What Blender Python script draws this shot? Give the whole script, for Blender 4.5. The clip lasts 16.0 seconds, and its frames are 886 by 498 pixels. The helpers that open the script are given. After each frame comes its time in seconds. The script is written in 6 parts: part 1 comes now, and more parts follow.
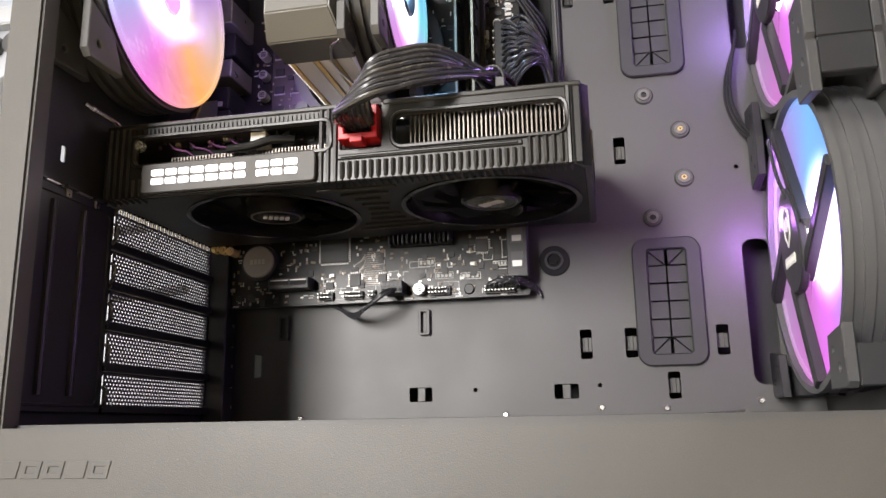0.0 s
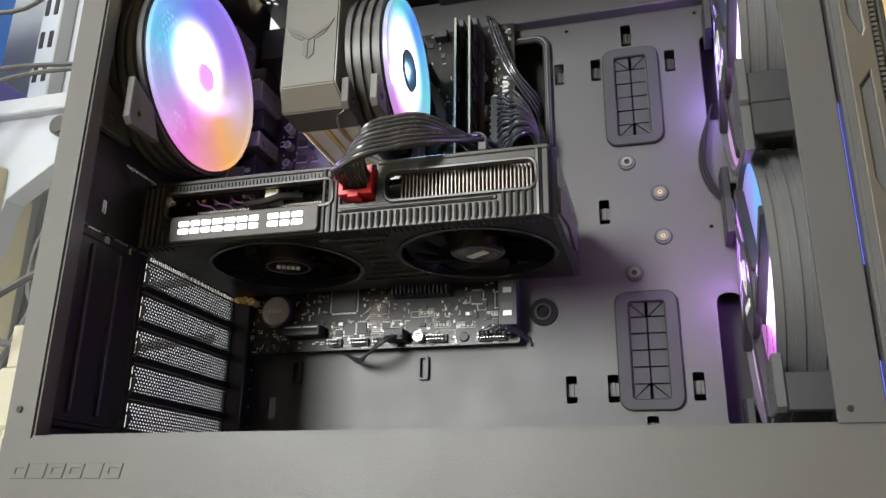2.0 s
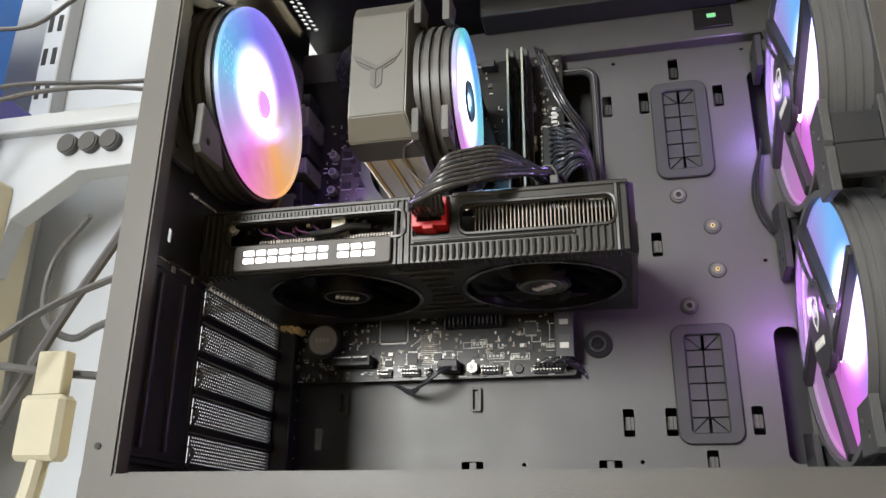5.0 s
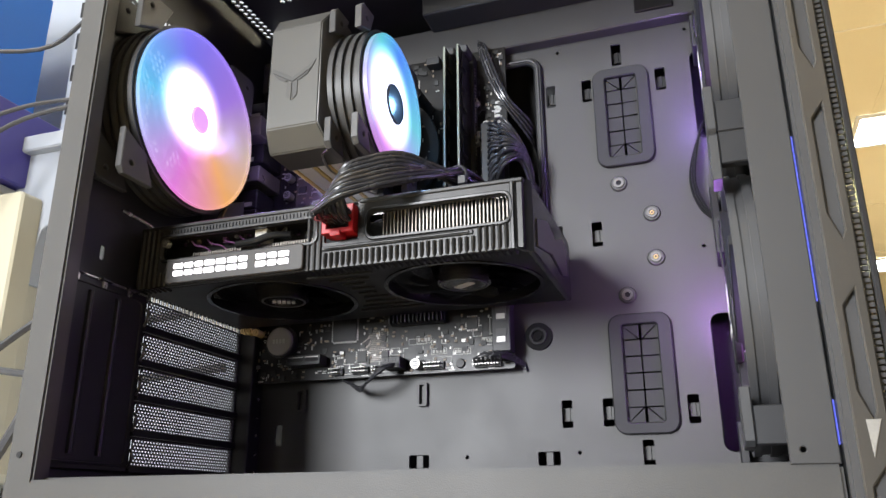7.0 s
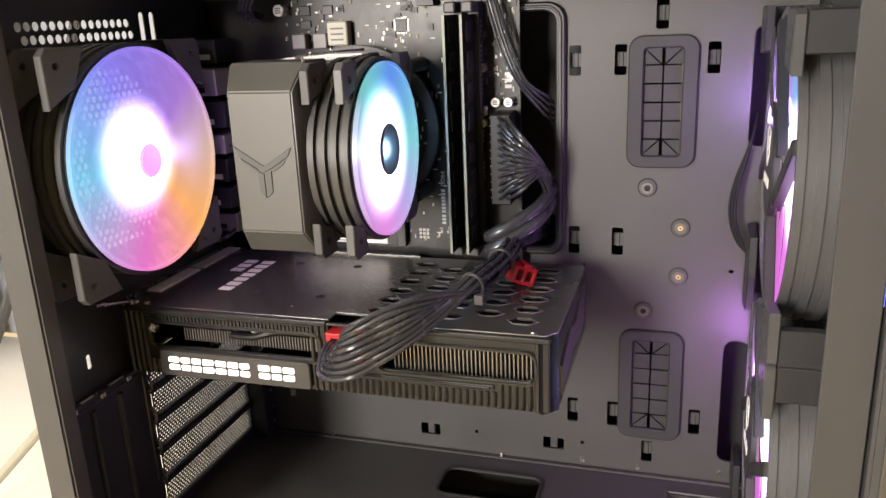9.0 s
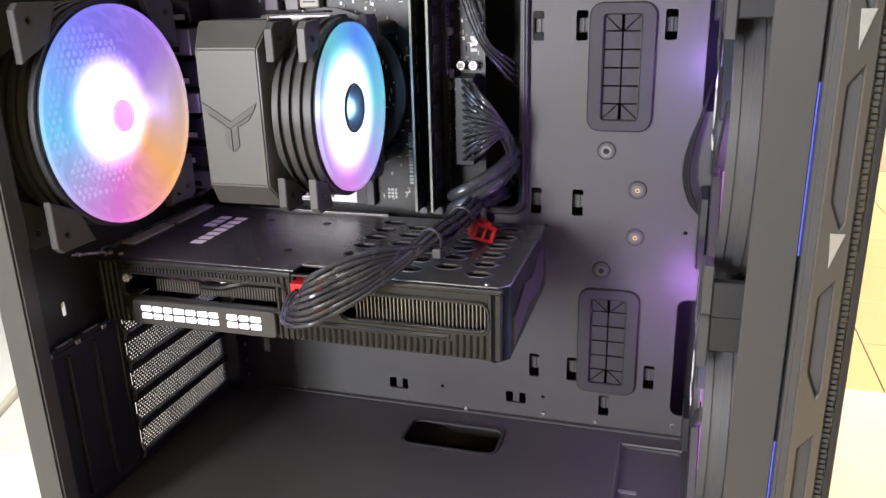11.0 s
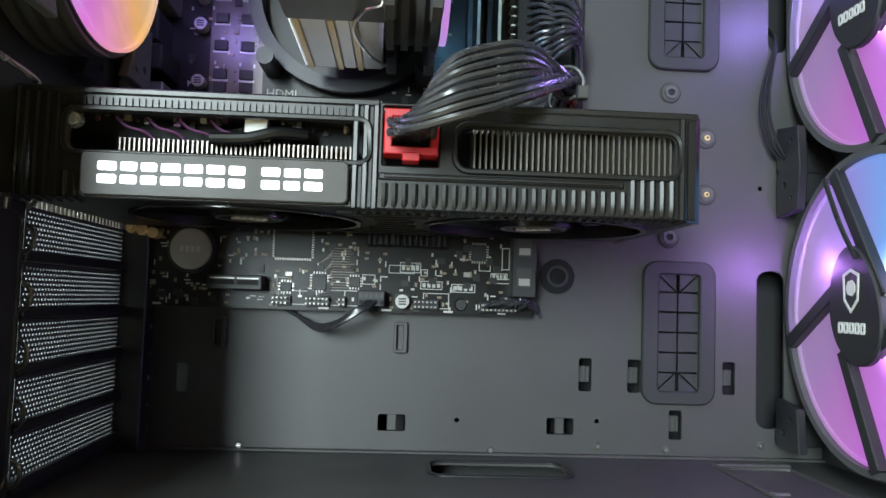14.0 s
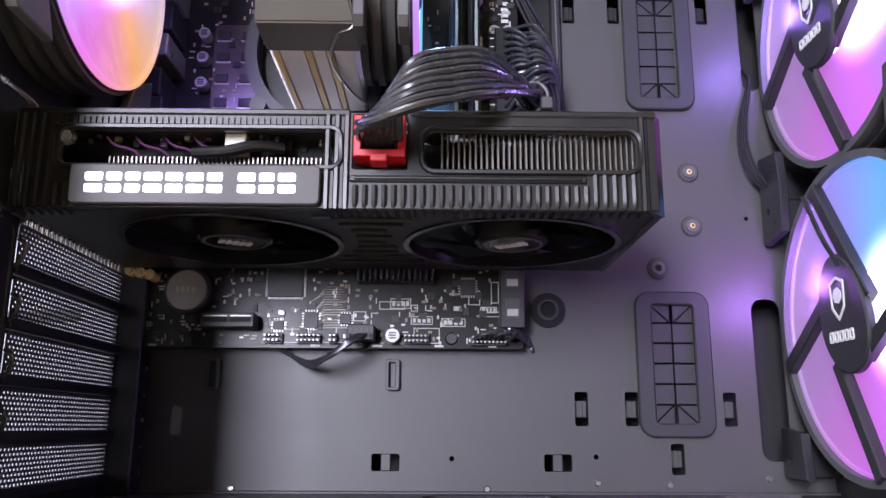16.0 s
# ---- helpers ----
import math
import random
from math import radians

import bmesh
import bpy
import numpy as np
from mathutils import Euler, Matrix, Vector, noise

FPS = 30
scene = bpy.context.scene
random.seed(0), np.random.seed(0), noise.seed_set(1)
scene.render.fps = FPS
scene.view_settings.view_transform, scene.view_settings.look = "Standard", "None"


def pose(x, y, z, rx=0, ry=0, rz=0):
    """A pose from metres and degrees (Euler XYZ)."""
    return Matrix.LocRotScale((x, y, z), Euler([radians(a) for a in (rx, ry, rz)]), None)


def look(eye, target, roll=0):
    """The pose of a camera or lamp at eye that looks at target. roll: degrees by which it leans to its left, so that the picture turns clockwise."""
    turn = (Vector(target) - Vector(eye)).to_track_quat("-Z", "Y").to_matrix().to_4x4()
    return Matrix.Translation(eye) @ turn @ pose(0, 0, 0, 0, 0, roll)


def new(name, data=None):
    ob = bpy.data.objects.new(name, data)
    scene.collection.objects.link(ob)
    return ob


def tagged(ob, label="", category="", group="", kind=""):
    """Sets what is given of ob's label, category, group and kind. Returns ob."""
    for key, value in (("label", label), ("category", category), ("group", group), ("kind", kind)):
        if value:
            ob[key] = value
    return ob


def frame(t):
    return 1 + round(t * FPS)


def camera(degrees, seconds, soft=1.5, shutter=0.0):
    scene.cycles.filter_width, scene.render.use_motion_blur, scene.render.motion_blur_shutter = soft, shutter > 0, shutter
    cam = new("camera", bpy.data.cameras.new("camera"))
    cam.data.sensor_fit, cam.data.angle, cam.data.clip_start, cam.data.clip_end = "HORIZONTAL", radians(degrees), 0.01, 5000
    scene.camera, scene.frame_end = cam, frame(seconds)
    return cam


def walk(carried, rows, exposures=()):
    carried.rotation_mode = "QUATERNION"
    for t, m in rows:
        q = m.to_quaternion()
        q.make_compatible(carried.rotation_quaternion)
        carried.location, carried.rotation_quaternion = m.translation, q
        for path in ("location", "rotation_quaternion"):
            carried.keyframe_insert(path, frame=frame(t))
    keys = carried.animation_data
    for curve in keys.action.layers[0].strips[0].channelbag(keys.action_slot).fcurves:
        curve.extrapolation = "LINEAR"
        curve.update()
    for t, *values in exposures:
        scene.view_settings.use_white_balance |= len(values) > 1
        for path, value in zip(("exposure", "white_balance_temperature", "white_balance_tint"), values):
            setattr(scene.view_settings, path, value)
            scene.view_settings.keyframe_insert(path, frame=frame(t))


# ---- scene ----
cam = camera(58.7, 16.0)
METRES, EYE, TILT, LEAN, TURN = 1.257, 0.128, 0.0, 0.0, 11.7
BACK = -0.464
ROWS = [
    (0.0, 0.0, 0.0, 0.0, 0.21, 12.5, 0.93),
    (0.5, 0.0076, -0.0212, -0.0201, 3.15, 16.97, 0.83),
    (1.0, 0.054, -0.0261, -0.0246, 6.77, 18.02, 0.33),
    (1.5, 0.0547, -0.0274, -0.0266, 7.08, 18.18, -0.28),
    (2.0, 0.0268, -0.0297, -0.0237, 3.57, 18.52, -0.68),
    (2.5, 0.0077, -0.0347, -0.024, 1.98, 19.01, -1.5),
    (3.0, 0.0078, -0.0342, -0.0272, 0.65, 19.25, -1.8),
    (3.5, 0.0122, -0.0301, -0.0248, -0.65, 19.52, -1.7),
    (4.0, -0.0108, -0.0279, -0.0167, -1.55, 19.84, -1.14),
    (4.5, -0.0226, -0.0312, -0.0182, -0.55, 19.98, -0.91),
    (7.0, 0.0555, -0.0366, -0.0115, 7.49, 18.51, 0.19),
    (7.5, 0.0559, -0.075, 0.0094, 7.39, 16.34, 0.44),
    (8.0, 0.0441, -0.0477, 0.0378, 6.66, 9.12, 1.1),
    (8.5, 0.0343, 0.0072, 0.1577, 5.7, -5.98, 2.01),
    (9.0, 0.0391, -0.0083, 0.2349, 5.14, -16.75, 2.34),
    (11.5, 0.0567, -0.023, 0.2305, 4.55, -18.72, 0.83),
    (12.0, 0.0598, -0.0214, 0.2286, 1.77, -18.07, 0.7),
    (12.5, 0.0142, -0.0148, 0.2036, -3.33, -16.39, 0.33),
    (13.0, -0.0538, -0.0106, 0.1853, -10.26, -14.44, -0.46),
    (13.5, -0.076, 0.0164, 0.1484, -14.35, -9.43, -1.4),
    (14.0, -0.0764, 0.0652, 0.0638, -15.07, 3.61, -1.82),
    (14.5, -0.071, 0.1067, 0.0119, -15.48, 12.3, -1.99),
    (15.0, -0.0662, 0.1121, 0.0071, -14.95, 13.99, -0.9),
    (15.5, -0.057, 0.0974, 0.0164, -13.08, 13.43, -0.24),
    (16.0, -0.0584, 0.06, 0.0269, -12.37, 12.8, -0.25),
]
EXPOSURES = [(0.0, 0.25, 6700, 10), (0.5, 0.15, 6500, 3), (1.0, 0.1, 6300, 8), (1.5, 0.12, 6500, 10), (2.0, 0.05, 6400, 4), (3.0, 0.03, 6600, 10), (4.0, -0.1, 5800, 8), (4.5, 0.0, 6600, 5), (7.0, 0.0, 6100, 8), (7.5, 0.05, 6500, 10), (8.3, -0.05, 5800, 6), (8.6, -0.05, 5700, 7), (9.0, 0.05, 7200, 11), (11.5, 0.0, 6100, 12), (12.0, 0.05, 6900, 8), (12.5, 0.15, 6200, -8), (13.0, -0.2, 5300, 10), (13.5, -0.15, 8000, 8), (14.0, -0.1, 5700, -8), (14.5, 0.0, 5300, 16), (15.0, 0.15, 7100, 0), (15.5, 0.15, 5800, -8), (16.0, 0.1, 5700, 22)]
walk(cam, [(t, pose(0, BACK, EYE, TILT, LEAN, TURN) @ pose(METRES * x, METRES * y, METRES * z, 90 + pitch, roll, yaw)) for t, x, y, z, yaw, pitch, roll in ROWS], EXPOSURES)

# ---- light ----
world = bpy.data.worlds.new("world")
scene.world = world
world.use_nodes = True
world.node_tree.nodes["Background"].inputs[0].default_value = (0.9, 0.95, 1.0, 1)
world.node_tree.nodes["Background"].inputs[1].default_value = 0.25


def area(name, eye, target, sx, sy, watts, color=(1, 1, 1)):
    d = bpy.data.lights.new(name, "AREA")
    d.shape, d.size, d.size_y, d.energy, d.color = "RECTANGLE", sx, sy, watts, color
    ob = new(name, d)
    ob.matrix_world = look(eye, target)
    return ob


area("shop_front_light", (-0.92, -2.6, 0.70), (-0.03, -0.1, 0.26), 0.5, 1.0, 104, (1, 0.975, 0.97))
area("ceiling_level_light", (-0.9, -0.9, 1.9), (-0.2, -0.2, 0.25), 1.2, 0.3, 21, (0.93, 0.97, 1))
# unseen fill added over the shelving, to brighten what shows through the rear holes
area("ceiling_level_light", (-0.75, -0.05, 1.9), (-0.75, 0.1, 0), 1.2, 0.3, 3.4, (0.86, 0.9, 1))
area("ceiling_level_light", (1.3, 1.6, 1.95), (1.3, 1.6, 0), 1.2, 0.6, 85, (1, 0.86, 0.6))
area("ceiling_level_light", (1.6, 4.6, 1.95), (1.6, 4.6, 0), 1.2, 0.6, 120, (1, 0.86, 0.6))


def led(name, at, watts, color):
    """A point lamp added near a fan to strengthen its coloured glow on nearby surfaces."""
    d = bpy.data.lights.new(name, "POINT")
    d.energy, d.color, d.shadow_soft_size = watts, color, 0.006
    new(name, d).location = at


led("fan_glow_fill", (-0.208, -0.0800, 0.3545), 0.07, (0.45, 0.3, 1.0))
led("fan_glow_fill", (0.0880, -0.0400, 0.229), 0.17, (0.6, 0.22, 1.0))
led("fan_glow_fill", (0.0880, -0.0400, 0.369), 0.17, (0.45, 0.26, 1.0))
led("fan_glow_fill", (-0.088, -0.0885, 0.357), 0.06, (0.3, 0.6, 1.0))

# ---- materials ----
def material(name):
    m = bpy.data.materials.new(name)
    m.use_nodes = True
    t = m.node_tree
    return m, t, t.nodes["Principled BSDF"]


def link(t, a, b):
    t.links.new(a, b)


def noise_node(t, scale, detail=4, coords="Object", stretch=None):
    c = t.nodes.new("ShaderNodeTexCoord")
    n = t.nodes.new("ShaderNodeTexNoise")
    n.inputs["Scale"].default_value, n.inputs["Detail"].default_value = scale, detail
    out = c.outputs[coords]
    if stretch:
        mp = t.nodes.new("ShaderNodeMapping")
        mp.inputs["Scale"].default_value = stretch
        link(t, out, mp.inputs["Vector"])
        out = mp.outputs["Vector"]
    link(t, out, n.inputs["Vector"])
    return n


def surface(name, color, rough=0.5, metal=0.0, vary=0.15, coarse=25, fine=1500, bump=0.15, stretch=None, spec=0.5, coat=0.0):
    """Colour with stains at one scale, grain and relief at a finer one."""
    m, t, p = material(name)
    a = noise_node(t, coarse, 5)
    b = noise_node(t, fine, 2, stretch=stretch)
    mix = t.nodes.new("ShaderNodeMix")
    mix.data_type = "RGBA"
    lo = [c * (1 - vary) for c in color]
    hi = [min(1, c * (1 + vary)) for c in color]
    mix.inputs["A"].default_value, mix.inputs["B"].default_value = (*lo, 1), (*hi, 1)
    add = t.nodes.new("ShaderNodeMath")
    add.operation = "ADD"
    half = t.nodes.new("ShaderNodeMath")
    half.operation = "MULTIPLY"
    half.inputs[1].default_value = 0.5
    link(t, a.outputs["Fac"], add.inputs[0])
    link(t, b.outputs["Fac"], add.inputs[1])
    link(t, add.outputs[0], half.inputs[0])
    link(t, half.outputs[0], mix.inputs["Factor"])
    link(t, mix.outputs["Result"], p.inputs["Base Color"])
    r = t.nodes.new("ShaderNodeMapRange")
    r.inputs["To Min"].default_value, r.inputs["To Max"].default_value = max(0.02, rough - 0.08), min(1, rough + 0.08)
    link(t, a.outputs["Fac"], r.inputs["Value"])
    link(t, r.outputs["Result"], p.inputs["Roughness"])
    p.inputs["Metallic"].default_value = metal
    p.inputs["Specular IOR Level"].default_value = spec
    p.inputs["Coat Weight"].default_value = coat
    if bump:
        bp = t.nodes.new("ShaderNodeBump")
        bp.inputs["Strength"].default_value, bp.inputs["Distance"].default_value = bump, 0.0002
        link(t, b.outputs["Fac"], bp.inputs["Height"])
        link(t, bp.outputs["Normal"], p.inputs["Normal"])
    return m


def glow(name, color, strength):
    m, t, p = material(name)
    p.inputs["Base Color"].default_value = (*[0.5 * c + 0.3 for c in color], 1)
    p.inputs["Emission Color"].default_value, p.inputs["Emission Strength"].default_value = (*color, 1), strength
    p.inputs["Roughness"].default_value = 0.4
    return m


def rainbow(name, stops, hot, strength, r_hot, r_end, rim, axis=(1, 2), cover=1.0, shift=(0, 0, 0)):
    """Frosted blades lit by the lamps in the hub: colour by the angle round the hub, white near it."""
    m, t, p = material(name)
    c = t.nodes.new("ShaderNodeTexCoord")
    s = t.nodes.new("ShaderNodeSeparateXYZ")
    link(t, c.outputs["Object"], s.inputs[0])
    at = t.nodes.new("ShaderNodeMath")
    at.operation = "ARCTAN2"
    link(t, s.outputs[axis[1]], at.inputs[0])
    link(t, s.outputs[axis[0]], at.inputs[1])
    mr = t.nodes.new("ShaderNodeMapRange")
    mr.inputs["From Min"].default_value, mr.inputs["From Max"].default_value = -math.pi, math.pi
    link(t, at.outputs[0], mr.inputs["Value"])
    ramp = t.nodes.new("ShaderNodeValToRGB")
    while len(ramp.color_ramp.elements) < len(stops):
        ramp.color_ramp.elements.new(0.5)
    for e, (pos, col) in zip(ramp.color_ramp.elements, stops):
        e.position, e.color = pos, (*col, 1)
    link(t, mr.outputs["Result"], ramp.inputs["Fac"])
    ln = t.nodes.new("ShaderNodeVectorMath")
    ln.operation = "LENGTH"
    off = t.nodes.new("ShaderNodeVectorMath")
    off.operation = "SUBTRACT"
    off.inputs[1].default_value = shift
    link(t, c.outputs["Object"], off.inputs[0])
    link(t, off.outputs["Vector"], ln.inputs[0])
    rr_ = t.nodes.new("ShaderNodeMapRange")
    rr_.interpolation_type = "SMOOTHERSTEP"
    rr_.inputs["From Min"].default_value, rr_.inputs["From Max"].default_value = r_hot, r_end
    rr_.inputs["To Min"].default_value, rr_.inputs["To Max"].default_value = 1, 0
    link(t, ln.outputs["Value"], rr_.inputs["Value"])
    mix = t.nodes.new("ShaderNodeMix")
    mix.data_type = "RGBA"
    mix.inputs["B"].default_value = (*hot, 1)
    link(t, ramp.outputs["Color"], mix.inputs["A"])
    link(t, rr_.outputs["Result"], mix.inputs["Factor"])
    st = t.nodes.new("ShaderNodeMapRange")
    st.inputs["To Min"].default_value, st.inputs["To Max"].default_value = rim, strength
    link(t, rr_.outputs["Result"], st.inputs["Value"])
    link(t, mix.outputs["Result"], p.inputs["Emission Color"])
    link(t, st.outputs["Result"], p.inputs["Emission Strength"])
    p.inputs["Base Color"].default_value = (0.12, 0.12, 0.13, 1)
    p.inputs["Roughness"].default_value = 0.35
    al = t.nodes.new("ShaderNodeMapRange")
    al.inputs["To Min"].default_value, al.inputs["To Max"].default_value = cover, 1.0
    link(t, rr_.outputs["Result"], al.inputs["Value"])
    link(t, al.outputs["Result"], p.inputs["Alpha"])
    return m


BLACK_STEEL = surface("black_powder_coated_steel", (0.054, 0.053, 0.052), 0.45, 0.0, 0.22, 30, 2100, 0.4)
DARK_STEEL = surface("satin_black_steel", (0.014, 0.014, 0.016), 0.42, 0.0, 0.2, 25, 2200, 0.25)
BLACK_PLASTIC = surface("black_plastic", (0.02, 0.02, 0.022), 0.42, 0.0, 0.2, 40, 1800, 0.2)
GREY_PLASTIC = surface("dark_grey_plastic", (0.05, 0.05, 0.052), 0.45, 0.0, 0.15, 40, 1800, 0.2)
RUBBER = surface("black_rubber", (0.022, 0.022, 0.024), 0.62, 0.0, 0.12, 50, 1500, 0.2)
PLUG_RUBBER = surface("matt_black_rubber", (0.012, 0.012, 0.013), 0.75, 0.0, 0.15, 50, 1500, 0.2, spec=0.25)
GLOSS_BLACK = surface("glossy_black_plastic", (0.012, 0.012, 0.014), 0.16, 0.0, 0.2, 40, 900, 0.05)
SHROUD = surface("gunmetal_plastic", (0.013, 0.0125, 0.012), 0.36, 0.15, 0.15, 60, 1500, 0.1)
BRUSHED = surface("brushed_black_aluminium", (0.14, 0.135, 0.13), 0.27, 0.75, 0.25, 12, 900, 0.2, stretch=(0.03, 1, 1))
COVER = surface("anodised_grey_aluminium", (0.085, 0.084, 0.080), 0.42, 0.35, 0.08, 20, 2200, 0.12)
ALU = surface("bare_aluminium", (0.62, 0.62, 0.62), 0.3, 0.9, 0.12, 60, 1500, 0.1)
COPPER = surface("nickel_fin_edge", (0.2, 0.18, 0.16), 0.4, 0.8, 0.15, 80, 1500, 0.1)
STEEL = surface("zinc_plated_steel", (0.6, 0.58, 0.55), 0.28, 0.95, 0.1, 80, 1500, 0.1)
GOLD = surface("gold_plate", (0.82, 0.63, 0.3), 0.25, 0.2, 0.15, 80, 1500, 0.1)
RED = surface("red_connector_plastic", (0.4, 0.012, 0.018), 0.35, 0.0, 0.15, 60, 1500, 0.1)
PCB = surface("black_solder_mask", (0.012, 0.0115, 0.011), 0.32, 0.0, 0.4, 150, 1200, 0.2, spec=0.3)
CHIP = surface("black_chip_epoxy", (0.018, 0.018, 0.019), 0.45, 0.0, 0.2, 100, 2500, 0.2)
SILK = surface("white_silkscreen", (0.6, 0.6, 0.57), 0.6, 0.0, 0.2, 200, 2500, 0.1)
CONNECTOR = surface("black_connector_nylon", (0.025, 0.025, 0.027), 0.45, 0.0, 0.2, 60, 1500, 0.1)
LOOSE = surface("grey_cable_jacket", (0.045, 0.045, 0.05), 0.45, 0.0, 0.15, 40, 1200, 0.1)
CABLE = surface("black_cable_insulation", (0.032, 0.032, 0.036), 0.26, 0.0, 0.2, 120, 1500, 0.1)
WHITE_PLASTIC = surface("white_plastic", (0.7, 0.69, 0.66), 0.45, 0.0, 0.06, 15, 800, 0.1)
CREAM_BLOCK = surface("cream_moulding", (0.42, 0.4, 0.32), 0.5, 0.0, 0.1, 80, 1500, 0.1)
PAPER = surface("label_paper", (0.75, 0.73, 0.7), 0.5, 0.0, 0.05, 60, 1500, 0.05)
INK = surface("dark_label_ink", (0.06, 0.06, 0.07), 0.6, 0.0, 0.1, 60, 1500, 0.0)
# grey trim; the slight warm tint stands in for the room's reflection
TRIM_WARM = surface("grey_trim_warm_tint", (0.115, 0.108, 0.098), 0.3, 0.6, 0.12, 30, 1500, 0.1)
TIN = surface("tinned_lead", (0.42, 0.41, 0.39), 0.36, 0.55, 0.2, 200, 1500, 0.1)
# white enamel coloured grey-blue, since little light reaches the shelving
SHELF = surface("shaded_white_enamel", (0.37, 0.395, 0.44), 0.4, 0.0, 0.05, 6, 500, 0.05)
# the case's black paint, darkened where less light reaches the front post
POST_SHADED = surface("black_steel_shaded", (0.042, 0.042, 0.044), 0.45, 0.0, 0.14, 18, 2600, 0.3)
CERAMIC = surface("tan_ceramic", (0.27, 0.21, 0.15), 0.5, 0.0, 0.2, 200, 1500, 0.1)
CELL = surface("polished_cell_steel", (0.45, 0.44, 0.42), 0.25, 0.35, 0.1, 90, 1500, 0.1)
FAN_GREY = surface("grey_fan_plastic", (0.075, 0.075, 0.078), 0.42, 0.0, 0.15, 40, 1800, 0.2)
LUG_GREY = surface("pale_grey_lug_plastic", (0.08, 0.08, 0.082), 0.42, 0.0, 0.15, 40, 1800, 0.2)
PALE_TIN = surface("bright_tin_plate", (0.8, 0.79, 0.77), 0.35, 0.2, 0.1, 80, 1500, 0.1)
CHOKE = surface("grey_moulded_ferrite", (0.16, 0.15, 0.15), 0.45, 0.2, 0.15, 80, 1500, 0.1)
SHROUD_BLACK = surface("deep_black_plastic", (0.008, 0.008, 0.009), 0.4, 0.0, 0.2, 40, 1800, 0.15, spec=0.3)
FIN = surface("satin_silver_fin", (0.75, 0.74, 0.72), 0.34, 0.15, 0.12, 60, 1500, 0.1)
# near-black colour standing in for the shade inside holes, slots and recesses
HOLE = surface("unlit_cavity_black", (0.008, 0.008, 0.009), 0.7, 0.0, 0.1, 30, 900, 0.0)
LETTER = glow("white_lit_acrylic", (1.0, 0.93, 0.95), 2.6)
BLUE_LED = glow("blue_led_strip", (0.08, 0.12, 1.0), 0.9)
GREEN_LED = glow("green_led", (0.02, 0.6, 0.1), 0.5)
HUB_LED = glow("white_led_ring", (1.0, 0.96, 1.0), 3.0)
EDGE = surface("bare_board_edge", (0.26, 0.28, 0.22), 0.5, 0.0, 0.15, 80, 1500, 0.1)
# lighter, shinier board colour that stands in for reflected fan glow
BOARD_SHEEN = surface("lit_board_sheen", (0.10, 0.09, 0.085), 0.3, 0.6, 0.3, 200, 1200, 0.1)
TINTED, _t, _p = material("tinted_glass")
_p.inputs["Base Color"].default_value = (0.16, 0.16, 0.12, 1)
_p.inputs["Transmission Weight"].default_value, _p.inputs["Roughness"].default_value = 1.0, 0.05
FIN_EDGE = surface("bright_fin_edge", (0.21, 0.195, 0.175), 0.35, 0.6, 0.15, 80, 1500, 0.1)
VIOLET_PART = surface("violet_film_component", (0.16, 0.06, 0.15), 0.35, 0.3, 0.3, 80, 1500, 0.1)
CONN_STEEL = surface("connector_shell_steel", (0.4, 0.38, 0.34), 0.3, 0.7, 0.2, 80, 1500, 0.1)
END_GLOSS = surface("glossy_gunmetal_plastic", (0.02, 0.02, 0.021), 0.15, 0.2, 0.15, 60, 1500, 0.05)
BOARD_TIN = surface("polished_tin_strip", (0.86, 0.85, 0.83), 0.25, 0.9, 0.08, 80, 1500, 0.05)
PLAQUE = surface("smoked_plaque", (0.035, 0.032, 0.03), 0.5, 0.0, 0.15, 60, 1500, 0.05)
DULL_ALU = surface("dull_heat_pipe", (0.16, 0.155, 0.15), 0.4, 0.85, 0.15, 60, 1500, 0.1)

# ---- mesh helpers ----
ORIGIN = {}
XZ = Matrix(((1, 0, 0, 0), (0, 0, -1, 0), (0, 1, 0, 0), (0, 0, 0, 1)))
YZ = Matrix(((0, 0, 1, 0), (1, 0, 0, 0), (0, 1, 0, 0), (0, 0, 0, 1)))
XY = Matrix.Identity(4)


def thing(name, at, label, category, group="", kind=""):
    ob = new(name)
    ob.empty_display_size = 0.01
    ob.location = at
    ORIGIN[ob] = Vector(at)
    return tagged(ob, label, category, group, kind)


def to_mesh(name, bm, mat, origin, angle=32):
    bmesh.ops.translate(bm, verts=bm.verts, vec=-origin)
    bm.normal_update()
    me = bpy.data.meshes.new(name)
    bm.to_mesh(me)
    bm.free()
    me.materials.append(mat)
    me.polygons.foreach_set("use_smooth", [True] * len(me.polygons))
    me.set_sharp_from_angle(angle=radians(angle))
    return me


def part(name, bm, mat, parent, label="", kind="", pivot=None):
    """One mesh object under a thing or a part; its points are given in the world."""
    o = ORIGIN[parent]
    p = Vector(pivot) if pivot else o
    ob = new(name, to_mesh(name, bm, mat, p))
    ob.parent = parent
    ob.location = p - o
    ORIGIN[ob] = p
    return tagged(ob, label, "", "", kind)


def twin(name, ob, shift, parent=None):
    """Another object on the same mesh, moved by shift."""
    c = new(name, ob.data)
    c.parent = parent or ob.parent
    c.location = ob.location + Vector(shift) + (ORIGIN[ob.parent] - ORIGIN[c.parent])
    ORIGIN[c] = ORIGIN[ob] + Vector(shift)
    return c


def solo(name, bm, mat, label, category, at=None, group="", kind=""):
    """A thing that is one plain mesh."""
    o = Vector(at) if at else sum((v.co for v in bm.verts), Vector()) / max(1, len(bm.verts))
    ob = new(name, to_mesh(name, bm, mat, o))
    ob.location = o
    ORIGIN[ob] = o
    return tagged(ob, label, category, group, kind)


